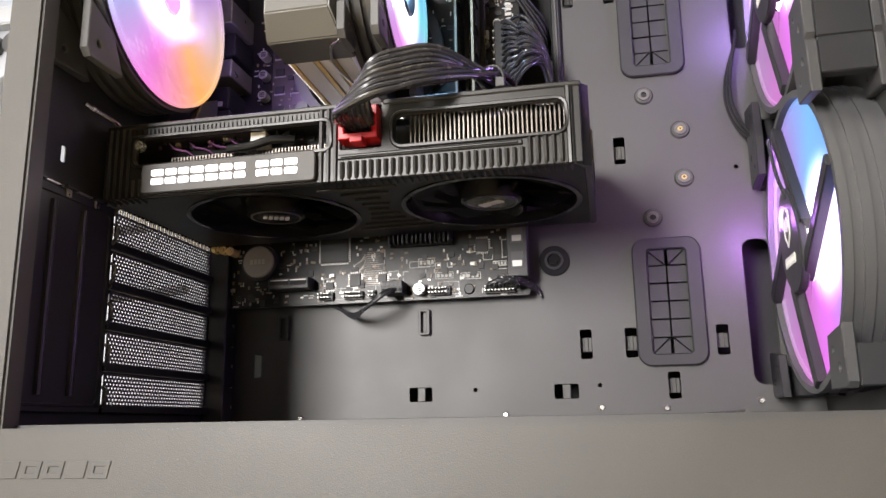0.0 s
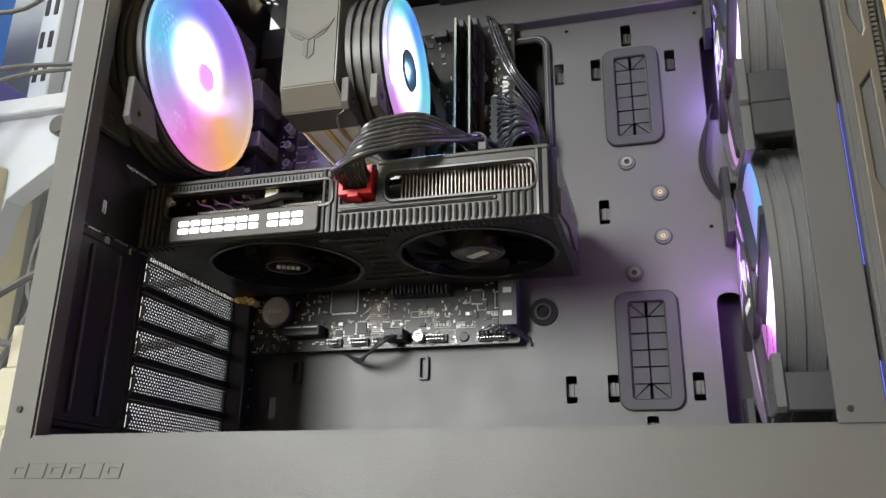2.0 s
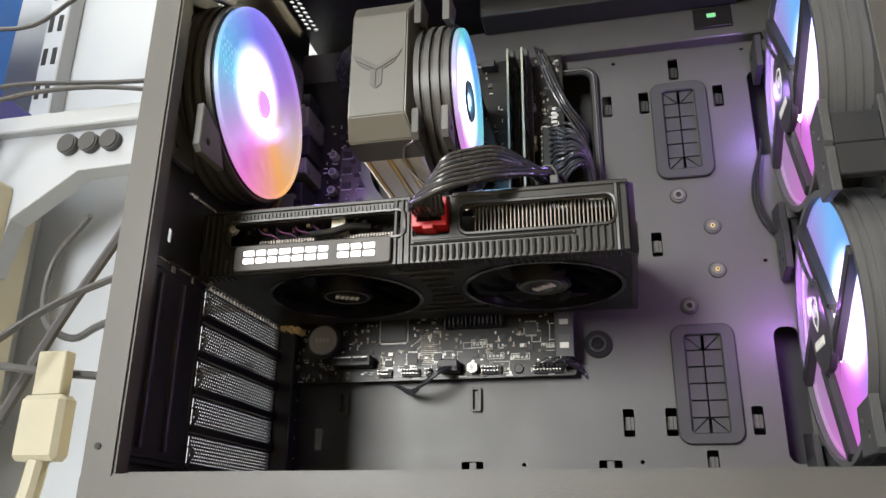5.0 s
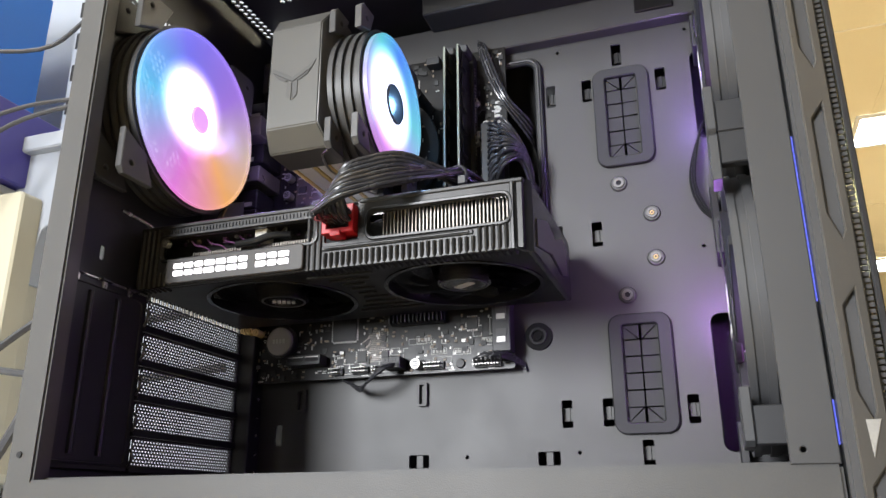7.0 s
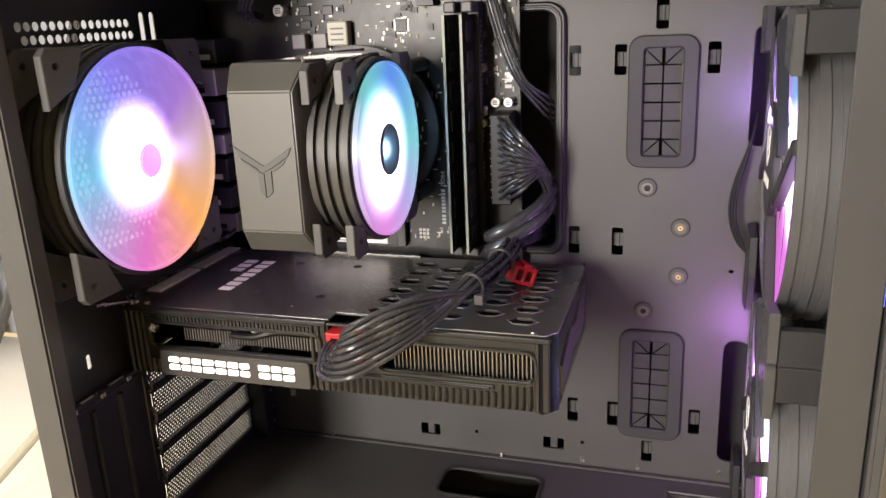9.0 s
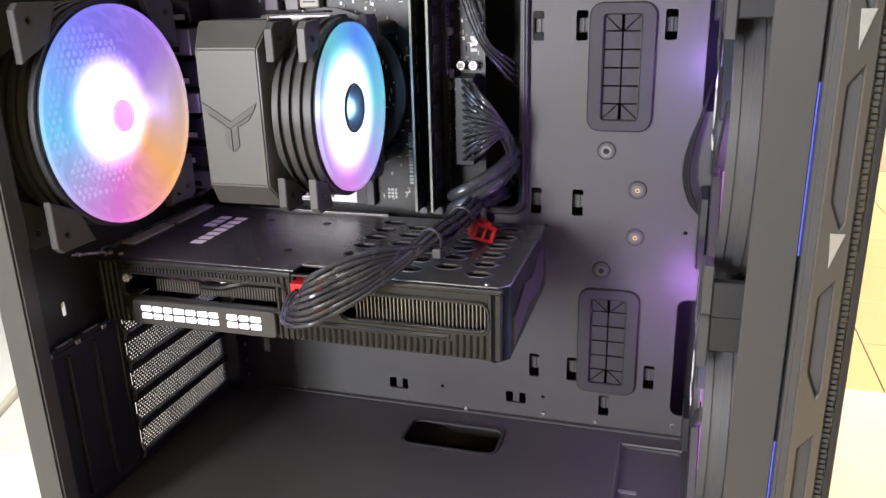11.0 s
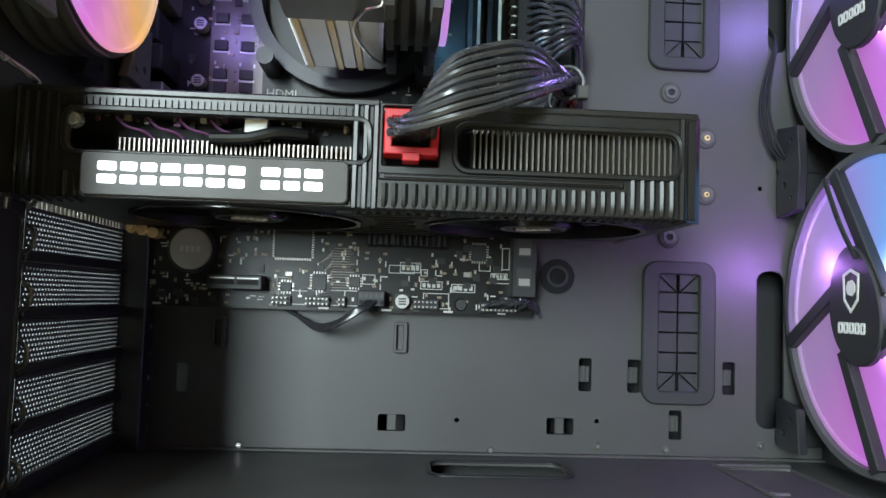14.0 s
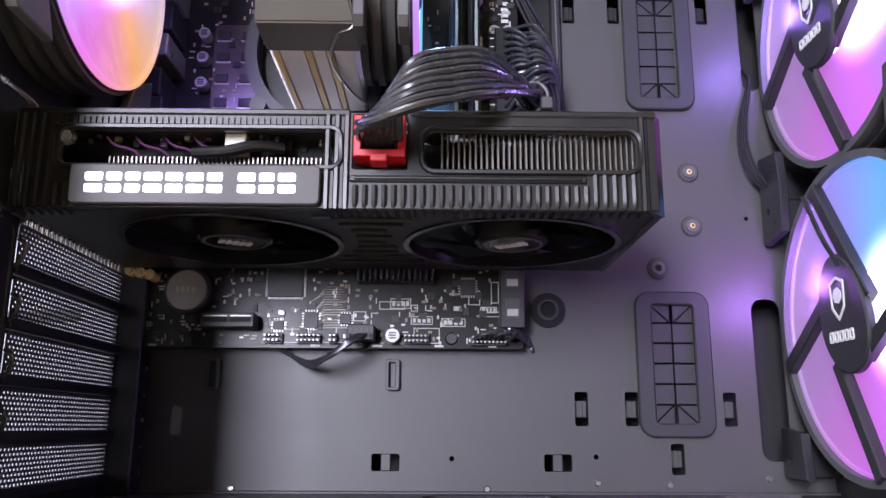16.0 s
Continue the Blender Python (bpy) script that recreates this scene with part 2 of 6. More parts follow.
def box(bm, x0, x1, y0, y1, z0, z1, bev=0.0, seg=1):
    t = bmesh.new()
    bmesh.ops.create_cube(t, size=1)
    for v in t.verts:
        v.co = ((x0 + x1) / 2 + v.co.x * (x1 - x0), (y0 + y1) / 2 + v.co.y * (y1 - y0), (z0 + z1) / 2 + v.co.z * (z1 - z0))
    if bev:
        bmesh.ops.bevel(t, geom=t.edges[:], offset=bev, segments=seg, affect="EDGES")
    merge(bm, t)
    return bm


def merge(bm, other):
    me = bpy.data.meshes.new("tmp")
    other.to_mesh(me)
    other.free()
    bm.from_mesh(me)
    bpy.data.meshes.remove(me)


def nb(*a, **k):
    return box(bmesh.new(), *a, **k)


AX = {"x": Matrix.Rotation(math.pi / 2, 4, "Y"), "y": Matrix.Rotation(-math.pi / 2, 4, "X"), "z": Matrix.Identity(4)}


def cyl(bm, at, axis, r, h, n=20, r2=None, bev=0.0):
    """A round from at, h along the axis."""
    t = bmesh.new()
    bmesh.ops.create_cone(t, cap_ends=True, segments=n, radius1=r, radius2=r if r2 is None else r2, depth=h)
    if bev:
        es = [e for e in t.edges if abs(e.verts[0].co.z - e.verts[1].co.z) < 1e-9]
        bmesh.ops.bevel(t, geom=es, offset=bev, segments=2, affect="EDGES")
    bmesh.ops.translate(t, verts=t.verts, vec=(0, 0, h / 2))
    bmesh.ops.transform(t, matrix=Matrix.Translation(at) @ AX[axis], verts=t.verts)
    merge(bm, t)
    return bm


def ring(bm, at, axis, r0, r1, h, n=40):
    """A flat ring, h along the axis."""
    m = Matrix.Translation(at) @ AX[axis]
    rows = []
    for r, z in ((r0, 0), (r1, 0), (r1, h), (r0, h)):
        rows.append([bm.verts.new(m @ Vector((r * math.cos(2 * math.pi * i / n), r * math.sin(2 * math.pi * i / n), z))) for i in range(n)])
    for k in range(4):
        a, b = rows[k], rows[(k + 1) % 4]
        for i in range(n):
            j = (i + 1) % n
            bm.faces.new((a[i], a[j], b[j], b[i]))
    return bm


def smooth_path(pts, n=8):
    """Points on a smooth line through pts."""
    p = [Vector(q) for q in pts]
    p = [2 * p[0] - p[1]] + p + [2 * p[-1] - p[-2]]
    out = []
    for i in range(1, len(p) - 2):
        for k in range(n):
            t = k / n
            a, b, c, d = p[i - 1], p[i], p[i + 1], p[i + 2]
            out.append(0.5 * ((2 * b) + (c - a) * t + (2 * a - 5 * b + 4 * c - d) * t * t + (3 * b - a - 3 * c + d) * t ** 3))
    out.append(p[-2])
    return out


def tube(bm, pts, r, n=8, steps=8, closed=False):
    path = smooth_path(pts, steps) if steps else [Vector(q) for q in pts]
    m = len(path)
    up, rows = None, []
    for i, q in enumerate(path):
        if closed:
            d = path[(i + 1) % m] - path[i - 1]
        else:
            d = path[min(i + 1, m - 1)] - path[max(i - 1, 0)]
        d.normalize()
        if up is None:
            up = d.orthogonal().normalized()
        up = (up - d * up.dot(d)).normalized()
        side = d.cross(up)
        rows.append([bm.verts.new(q + r * (math.cos(2 * math.pi * k / n) * up + math.sin(2 * math.pi * k / n) * side)) for k in range(n)])
    for i in range(m if closed else m - 1):
        a, b = rows[i], rows[(i + 1) % m]
        for k in range(n):
            j = (k + 1) % n
            bm.faces.new((a[k], a[j], b[j], b[k]))
    if not closed:
        bm.faces.new(rows[0][::-1])
        bm.faces.new(rows[-1])
    return bm


def rr(x0, y0, x1, y1, r, n=5):
    """A rounded rectangle's outline."""
    out = []
    for cx, cy, a in ((x1 - r, y1 - r, 0), (x0 + r, y1 - r, 90), (x0 + r, y0 + r, 180), (x1 - r, y0 + r, 270)):
        for k in range(n + 1):
            w = radians(a + 90 * k / n)
            out.append((cx + r * math.cos(w), cy + r * math.sin(w)))
    return out


def circ(cx, cy, r, n=20, turn=0.0):
    return [(cx + r * math.cos(turn + 2 * math.pi * i / n), cy + r * math.sin(turn + 2 * math.pi * i / n)) for i in range(n)]


def rect(x0, y0, x1, y1):
    return [(x0, y0), (x1, y0), (x1, y1), (x0, y1)]


def plate(bm, outer, holes, thick, m, bevel=0.0):
    """A sheet with holes: outlines in its own plane, thick to both sides of it by half."""
    cu = bpy.data.curves.new("outline", "CURVE")
    cu.dimensions, cu.fill_mode, cu.extrude = "2D", "BOTH", thick / 2 - bevel
    cu.bevel_depth, cu.bevel_resolution = bevel, 0
    for pts in (outer, *holes):
        s = cu.splines.new("POLY")
        s.points.add(len(pts) - 1)
        for p, (x, y) in zip(s.points, pts):
            p.co = (x, y, 0, 1)
        s.use_cyclic_u = True
    ob = bpy.data.objects.new("outline", cu)
    me = bpy.data.meshes.new_from_object(ob)
    me.transform(m)
    bm.from_mesh(me)
    bpy.data.objects.remove(ob)
    bpy.data.curves.remove(cu)
    bpy.data.meshes.remove(me)
    bmesh.ops.remove_doubles(bm, verts=bm.verts, dist=1e-6)
    return bm


def writing(text, size, m, thick=0.0002):
    cu = bpy.data.curves.new("writing", "FONT")
    cu.body, cu.size, cu.extrude, cu.resolution_u = text, size, thick, 2
    ob = bpy.data.objects.new("writing", cu)
    me = bpy.data.meshes.new_from_object(ob)
    me.transform(m)
    bm = bmesh.new()
    bm.from_mesh(me)
    bpy.data.objects.remove(ob)
    bpy.data.curves.remove(cu)
    bpy.data.meshes.remove(me)
    return bm


def at_y(y):
    return Matrix.Translation((0, y, 0)) @ XZ


def at_x(x):
    return Matrix.Translation((x, 0, 0)) @ YZ


def at_z(z):
    return Matrix.Translation((0, 0, z))

# ---- the case ----
case = thing("computer_case", (-0.06, -0.1, 0.0), "open black steel computer case with its side panel removed", "computer case")
REAR, FRONT_Y, SHROUD_Z, TOP_Z = -0.245, -0.195, 0.130, 0.484

# motherboard tray with its punched openings
tall = [(-0.0125, 0.1715), (0.013, 0.1715), (0.063, 0.1715), (0.035, 0.147), (-0.0125, 0.3935), (0.013, 0.3935), (0.063, 0.3935),
        (0.035, 0.4180), (-0.0125, 0.287), (0.0135, 0.287)]
wide = [(-0.111, 0.145), (-0.025, 0.145)]
tray_holes = [rr(x - 0.0034, z - (0.0085 if z > 0.15 else 0.0075), x + 0.0034, z + (0.0085 if z > 0.15 else 0.0075), 0.001, 2) for x, z in tall]
tray_holes += [rr(x - 0.007, z - 0.0042, x + 0.007, z + 0.0042, 0.001, 2) for x, z in wide]
tray_holes += [circ(x, z, 0.0013, 10) for x, z in ((0.079, 0.2715), (-0.078, 0.147), (-0.006, 0.271), (-0.006, 0.148), (-0.006, 0.428), (0.082, 0.4285))]
tray_holes += [rr(-0.066, 0.281, -0.0215, 0.423, 0.008), rr(0.0775, 0.146, 0.0925, 0.228, 0.006)]
tray_holes += [rr(-0.219, 0.158, -0.2135, 0.172, 0.001, 2), rr(0.083, 0.345, 0.0935, 0.41, 0.005)]
for z in (0.3695, 0.1945):
    tray_holes.append(rr(0.0256, z - 0.0312, 0.0464, z + 0.0312, 0.002, 2))
bm = plate(bmesh.new(), rect(REAR, SHROUD_Z - 0.03, 0.113, 0.436), tray_holes, 0.0014, at_y(0.0007))
part("motherboard_tray", bm, BLACK_STEEL, case, "black powder-coated steel tray with punched slots")
# far panel behind the tray, its colour blackened so the openings look unlit
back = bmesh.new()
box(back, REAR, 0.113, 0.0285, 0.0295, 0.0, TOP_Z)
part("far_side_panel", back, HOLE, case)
# bridges stand behind the punched slots
for x, z in tall:
    b = bmesh.new()
    box(b, x - 0.0034, x + 0.0034, 0.0046, 0.0054, z - 0.0042, z + 0.0042, 0.0004)
    box(b, x - 0.0012, x + 0.0012, 0.0040, 0.0048, z - 0.0042, z + 0.0042, 0.0003)
    part("cable_tie_bridge", b, BLACK_STEEL if z < 0.3 else DARK_STEEL, case)
for x, z in wide:
    part("cable_tie_bridge", nb(x - 0.0024, x + 0.0024, 0.0016, 0.0026, z - 0.0042, z + 0.0042, 0.0004), BLACK_STEEL, case)
# lugs pressed out of the tray
for x in (-0.108, -0.1985):
    b = plate(bmesh.new(), rr(x - 0.0032, 0.1805, x + 0.0032, 0.1955, 0.001, 2), [rr(x - 0.0022, 0.1815, x + 0.0016, 0.1945, 0.0006, 2)], 0.003, at_y(-0.0016), 0.0003)
    part("pressed_lug", b, BLACK_STEEL, case)
# rubber cable ports: a rim and the slit leaves
for z in (0.3695, 0.1945):
    x0, x1, h = (0.0182, 0.0546, 0.0362) if z > 0.3 else (0.0170, 0.0540, 0.0362)
    b = plate(bmesh.new(), rr(x0, z - h, x1, z + h, 0.007), [rr(x0 + 0.007, z - h + 0.0055, x1 - 0.007, z + h - 0.0055, 0.0025)], 0.0034, at_y(-0.0014), 0.0007)
    port = part("cable_port_rim", b, RUBBER, case, "black rubber cable port rim")
    u0, u1, v0, v1 = x0 + 0.0065, x1 - 0.0065, z - h + 0.005, z + h - 0.005
    g, um = 0.0005, (u0 + u1) / 2
    step = (v1 - v0) / 6
    for r in range(6):
        a, c = v0 + r * step, v0 + (r + 1) * step
        if r in (0, 5):
            k = c if r == 0 else a
            e = a if r == 0 else c
            tris = [((u0, e), (um - g, e), (um - g, k), ), ((um + g, e), (u1, e), (um + g, k)), ((u0, e), (um - 2 * g, k), (u0, k)), ((u1, e), (u1, k), (um + 2 * g, k))]
            for q in tris:
                cx, cy = sum(p[0] for p in q) / 3, sum(p[1] for p in q) / 3
                q = [(cx + (p[0] - cx) * 0.88, cy + (p[1] - cy) * 0.88) for p in q]
                part("leaf", plate(bmesh.new(), q, [], 0.0009, at_y(0.0004)), RUBBER, port)
        else:
            for p0, p1 in ((u0, um - g), (um + g, u1)):
                part("leaf", plate(bmesh.new(), rect(p0, a + g, p1, c - g), [], 0.0009, Matrix.Translation((0, 0.0004 + 0.0003 * ((r + (p0 > u0)) % 2), 0)) @ XZ), RUBBER, port)
# rim round the cable opening beside the board
b = plate(bmesh.new(), rr(-0.0685, 0.2785, -0.0185, 0.4255, 0.0095), [rr(-0.0655, 0.2815, -0.0225, 0.4225, 0.0075)], 0.004, at_y(-0.0018), 0.001)
part("cable_opening_rim", b, DARK_STEEL, case)
tube(bm := bmesh.new(), [(x, -0.0042, z) for x, z in rr(-0.067, 0.280, -0.0203, 0.424, 0.0088)], 0.0009, 6, 0, True)
part("opening_bead", bm, BLACK_STEEL, case)
# raised drive mounts and screws in the tray
for x, z, full in ((0.030, 0.3205, 0), (0.0495, 0.2970, 1), (0.0495, 0.2670, 1), (0.030, 0.2440, 0)):
    b = bmesh.new()
    cyl(b, (x, 0.0, z), "y", 0.0057, -0.0012, 24, 0.0048)
    mount = part("drive_mount", b, BLACK_STEEL, case)
    b = ring(bmesh.new(), (x, -0.0012, z), "y", 0.0018, 0.0034, -0.0012, 20)
    part("eyelet", b, DULL_ALU, mount)
    b = cyl(bmesh.new(), (x, -0.0011, z), "y", 0.0019, -0.0004 if not full else -0.0014, 16, 0.0014)
    part("screw" if full else "bore", b, GOLD if full else HOLE, mount)
    if full:
        part("screw_recess", cyl(bmesh.new(), (x, -0.0025, z), "y", 0.0007, -0.0002, 6), HOLE, mount)
b = ring(bmesh.new(), (-0.0285, 0.0, 0.2215), "y", 0.0055, 0.009, -0.0016, 32)
cyl(b, (-0.0285, 0.0, 0.2215), "y", 0.006, -0.0008, 24)
cyl(b, (-0.0285, 0.0, 0.2215), "y", 0.0022, -0.0018, 16)
part("rubber_plug", b, PLUG_RUBBER, case, "round black rubber plug")
part("plug_rim", ring(bmesh.new(), (-0.0285, -0.0008, 0.2215), "y", 0.0042, 0.0056, -0.0022, 28), RUBBER, case, "raised ring of the rubber plug")
for x, z in ((-0.1865, 0.1325), (-0.0605, 0.1325), (0.030, 0.1345), (0.080, 0.1375), (-0.0055, 0.1355)):
    b = cyl(bmesh.new(), (x, 0, z), "y", 0.0019, -0.0016, 14, 0.0012)
    part("tray_screw", b, STEEL, case)

# rear panel, with the slot openings, the fan's grille and the vent rows
hexes = []
for i in range(-14, 15):
    for j in range(-12, 13):
        y, z = -0.1155 + 0.0047 * (j + 0.5 * (i % 2)), 0.3545 + 0.0041 * i
        if 0.018 < math.hypot(y + 0.1155, z - 0.3545) < 0.049:
            hexes.append(circ(y, z, 0.0020, 6, math.pi / 6))
for j in range(15):
    for k in range(2):
        hexes.append(circ(-0.162 + 0.0054 * j + 0.0027 * k, 0.4245 - 0.0062 * k, 0.0023, 8))
slots = [rr(-0.1145, 0.1395 + 0.0203 * i, -0.0165, 0.1395 + 0.0203 * i + 0.0150, 0.001, 1) for i in range(5)]
holes = slots + hexes + [rr(-0.158, 0.2505, -0.155, 0.2585, 0.0008, 2), rr(-0.185, 0.2495, -0.182, 0.2575, 0.0008, 2)]
holes += [rr(-0.075, 0.414, -0.071, 0.43, 0.0015, 2), rr(-0.066, 0.414, -0.062, 0.43, 0.0015, 2)]
holes += [rect(-0.1125 + 0.0041 * k, 0.2368, -0.1125 + 0.0041 * k + 0.0029, 0.2398) for k in range(24)]
b = plate(bmesh.new(), rect(FRONT_Y + 0.004, 0.0, 0.0, TOP_Z), holes, 0.0006, at_x(REAR - 0.0003))
part("rear_panel", b, DARK_STEEL, case, "satin black steel rear panel with a honeycomb fan grille")
# rear bay cover plate with two pressed ribs
b = bmesh.new()
box(b, REAR + 0.0002, REAR + 0.0032, -0.1845, -0.119, 0.1355, 0.2375, 0.0006)
for y in (-0.164, -0.143):
    tube(b, [(REAR + 0.0034, y, 0.143), (REAR + 0.0034, y, 0.230)], 0.0020, 8, 0)
tube(b, [(REAR + 0.0032, y, z) for y, z in rr(-0.1815, 0.139, -0.1225, 0.2335, 0.004)], 0.0008, 6, 0, True)
for y in (-0.176, -0.155, -0.134):
    box(b, REAR + 0.003, REAR + 0.0062, y - 0.004, y + 0.004, 0.2372, 0.2386)
# bright strip and tabs put the highlight on the cover's top edge
edge = nb(REAR + 0.0030, REAR + 0.0040, -0.1845, -0.119, 0.2374, 0.2384, 0.0002)
for y in (-0.176, -0.155, -0.134):
    box(edge, REAR + 0.0032, REAR + 0.0044, y - 0.0018, y + 0.0018, 0.2335, 0.2374, 0.0003)
part("bay_edge_highlight", edge, STEEL, case, "bright steel strip standing in for the bay cover's lit edge")
part("bay_cover_plate", b, DARK_STEEL, case, "satin black steel bay cover with pressed ribs")
# perforated expansion slot covers
mesh_holes = []
for j in range(36):
    for i in range(8):
        y, z = -0.1138 + 0.0027 * (j + 0.5 * (i % 2)), 0.0004 + 0.00186 * i
        if y < -0.0175:
            mesh_holes.append([(y + 0.00099 * math.cos(q), z + 0.00064 * math.sin(q)) for q in (math.pi / 3 * n for n in range(6))])
b = plate(bmesh.new(), rr(-0.1155, -0.0010, -0.0155, 0.0152, 0.0008, 1), mesh_holes, 0.0005, at_x(REAR + 0.0016))
bmesh.ops.translate(b, verts=b.verts, vec=(0, 0, 0.1400))
cover = part("slot_cover", b, GREY_PLASTIC, case, "perforated black metal expansion slot cover")
for i in range(1, 5):
    twin("slot_cover", cover, (0, 0, 0.0203 * i))
for i in range(6):
    z = 0.1355 + 0.0203 * i - (0.0045 if i == 5 else 0)
    b = nb(REAR, REAR + 0.0042, -0.1185, -0.0145, z, z + 0.0043, 0.0006) if i < 5 else nb(REAR + 0.0001, REAR + 0.0012, -0.1185, -0.0145, 0.2358, 0.2366)
    part("slot_divider", b, DARK_STEEL, case)
    b = bmesh.new()
    tube(b, [(REAR + 0.003, -0.1185, z + 0.003), (REAR + 0.007, -0.1215, z + 0.005), (REAR + 0.008, -0.1222, z + 0.010), (REAR + 0.004, -0.1195, z + 0.0125)], 0.0009, 6, 5)
    part("slot_cover_tab", b, LUG_GREY, case)
finger = part("contact_finger", nb(REAR + 0.0002, REAR + 0.0012, -0.1137, -0.1125, 0.2362, 0.2400, 0.0002), STEEL, case, "narrow metal contact finger")
for i in range(1, 25):
    twin("contact_finger", finger, (0, 0.0041 * i, 0))
b = bmesh.new()
tube(b, [(REAR + 0.003, -0.148, 0.283), (REAR + 0.008, -0.130, 0.279), (REAR + 0.008, -0.1275, 0.276), (REAR + 0.006, -0.1275, 0.270)], 0.0011, 6, 4)
part("bracket_lip", b, STEEL, case)
b = bmesh.new()
box(b, REAR, REAR + 0.014, -0.0155, -0.0005, SHROUD_Z, 0.2405, 0.0006)
part("tray_return", b, DARK_STEEL, case)
for k in range(8):
    part("rivet", cyl(bmesh.new(), (REAR + 0.014, -0.006, 0.140 + 0.0125 * k), "x", 0.0011, 0.0006, 10), STEEL, case)

# frame round the side opening
b = bmesh.new()
box(b, -0.248, -0.231, FRONT_Y, FRONT_Y + 0.011, 0.0, TOP_Z + 0.004, 0.0012, 2)
part("rear_post", b, BLACK_STEEL, case, "black steel post of the side opening")
b = plate(bmesh.new(), rect(0.0985, 0.129, 0.1136, TOP_Z + 0.004), [circ(0.1028, 0.1335, 0.0014, 12), circ(0.1028, 0.46, 0.0014, 12)], 0.0016, at_y(FRONT_Y + 0.0008), 0.0004)
box(b, 0.0987, 0.1001, FRONT_Y + 0.001, FRONT_Y + 0.0055, 0.13, TOP_Z, 0.0003)
box(b, 0.1122, 0.1136, FRONT_Y + 0.001, FRONT_Y + 0.012, 0.13, TOP_Z, 0.0003)
part("front_post", b, POST_SHADED, case, "black steel post of the side opening")
b = bmesh.new()
box(b, -0.248, 0.1142, FRONT_Y - 0.0006, FRONT_Y + 0.0085, 0.0, 0.1288, 0.0012, 2)
part("side_rail", b, BLACK_STEEL, case, "black steel lower side rail with an embossed mark")
# the embossed maker's mark, as plain raised bars
x = -0.2385
for k in range(6):
    b = plate(bmesh.new(), [(x, 0.1105), (x + 0.0074, 0.1105), (x + 0.0088, 0.1165), (x + 0.0014, 0.1165)], [[(x + 0.0017, 0.1121), (x + 0.0062, 0.1121), (x + 0.0068, 0.1149), (x + 0.0023, 0.1149)]] if k % 3 != 1 else [], 0.0006, at_y(FRONT_Y - 0.0007), 0.0002)
    part("embossed_bar", b, BLACK_STEEL, case)
    x += 0.0096
b = bmesh.new()
box(b, -0.247, 0.114, FRONT_Y, FRONT_Y + 0.012, TOP_Z - 0.014, TOP_Z + 0.004, 0.001)
part("top_rail", b, BLACK_STEEL, case)
part("post_screw", cyl(bmesh.new(), (-0.2405, FRONT_Y - 0.0002, 0.1405), "y", 0.0015, -0.0006, 12), HOLE, case)

# power supply cover
b = plate(bmesh.new(), rect(REAR, FRONT_Y + 0.008, 0.113, 0.0), [rr(-0.0925, -0.0505, -0.029, -0.0205, 0.0065), rr(0.0505, -0.15, 0.0862, -0.0195, 0.002, 2)], 0.0014, at_z(SHROUD_Z - 0.0007))
part("power_supply_cover", b, BLACK_STEEL, case, "black steel cover over the power supply bay")
b = plate(bmesh.new(), rr(-0.094, -0.052, -0.0275, -0.019, 0.008), [rr(-0.0925, -0.0505, -0.029, -0.0205, 0.0065)], 0.0012, at_z(SHROUD_Z + 0.0004), 0.0003)
part("cutout_lip", b, DARK_STEEL, case)
b = bmesh.new()
tube(b, [(0.0485, -0.152, SHROUD_Z + 0.0004), (0.0485, -0.0175, SHROUD_Z + 0.0004), (0.087, -0.0175, SHROUD_Z + 0.0004)], 0.0011, 6, 0)
part("bay_edge_bead", b, BLACK_STEEL, case)
part("bay_floor", nb(0.049, 0.088, -0.152, -0.018, SHROUD_Z - 0.0028, SHROUD_Z - 0.0016), BLACK_STEEL, case)
part("bay_tab", nb(0.051, 0.0615, -0.068, -0.0655, SHROUD_Z - 0.0016, SHROUD_Z - 0.0008), ALU, case)
b = bmesh.new()
box(b, REAR, 0.113, -0.004, -0.0005, SHROUD_Z, SHROUD_Z + 0.0015, 0.0004)
part("cover_flange", b, BLACK_STEEL, case)
for x in (-0.08, -0.035):
    part("power_cable_below", tube(bmesh.new(), [(x, -0.02, 0.10), (x + 0.006, -0.035, 0.118), (x - 0.01, -0.05, 0.105)], 0.003, 8, 5), CABLE, case)
part("bottom_panel", nb(-0.247, 0.15, FRONT_Y + 0.001, 0.029, 0.018, 0.020), DARK_STEEL, case)
for x in (-0.21, 0.08):
    for y in (-0.17, 0.0):
        part("foot", cyl(bmesh.new(), (x, y, 0.0), "z", 0.014, 0.018, 20, 0.016), RUBBER, case)

# top: ledge over the tray, vent panel
b = bmesh.new()
box(b, REAR, 0.113, -0.010, 0.001, 0.4345, 0.4625, 0.001)
part("top_ledge", b, BLACK_STEEL, case)
part("top_channel", nb(-0.098, 0.082, -0.034, -0.010, 0.4590, 0.4835, 0.001), DARK_STEEL, case)
b = nb(0.0510, 0.0765, -0.0125, -0.0099, 0.4415, 0.4575, 0.0006)
board = part("indicator_board", b, PCB, case, "small circuit board with a green light")
part("indicator_lamp", nb(0.0600, 0.0660, -0.0132, -0.0124, 0.4490, 0.4520), GREEN_LED, board)
vents = []
for i in range(48):
    for j in range(7):
        vents.append(circ(-0.205 + 0.0058 * (i + 0.5 * (j % 2)), -0.082 + 0.0050 * j, 0.0023, 6, math.pi / 6))
for j in range(28):
    for i in range(2):
        vents.append(circ(-0.2405 + 0.0050 * i, -0.165 + 0.0056 * (j + 0.5 * i), 0.0022, 6))
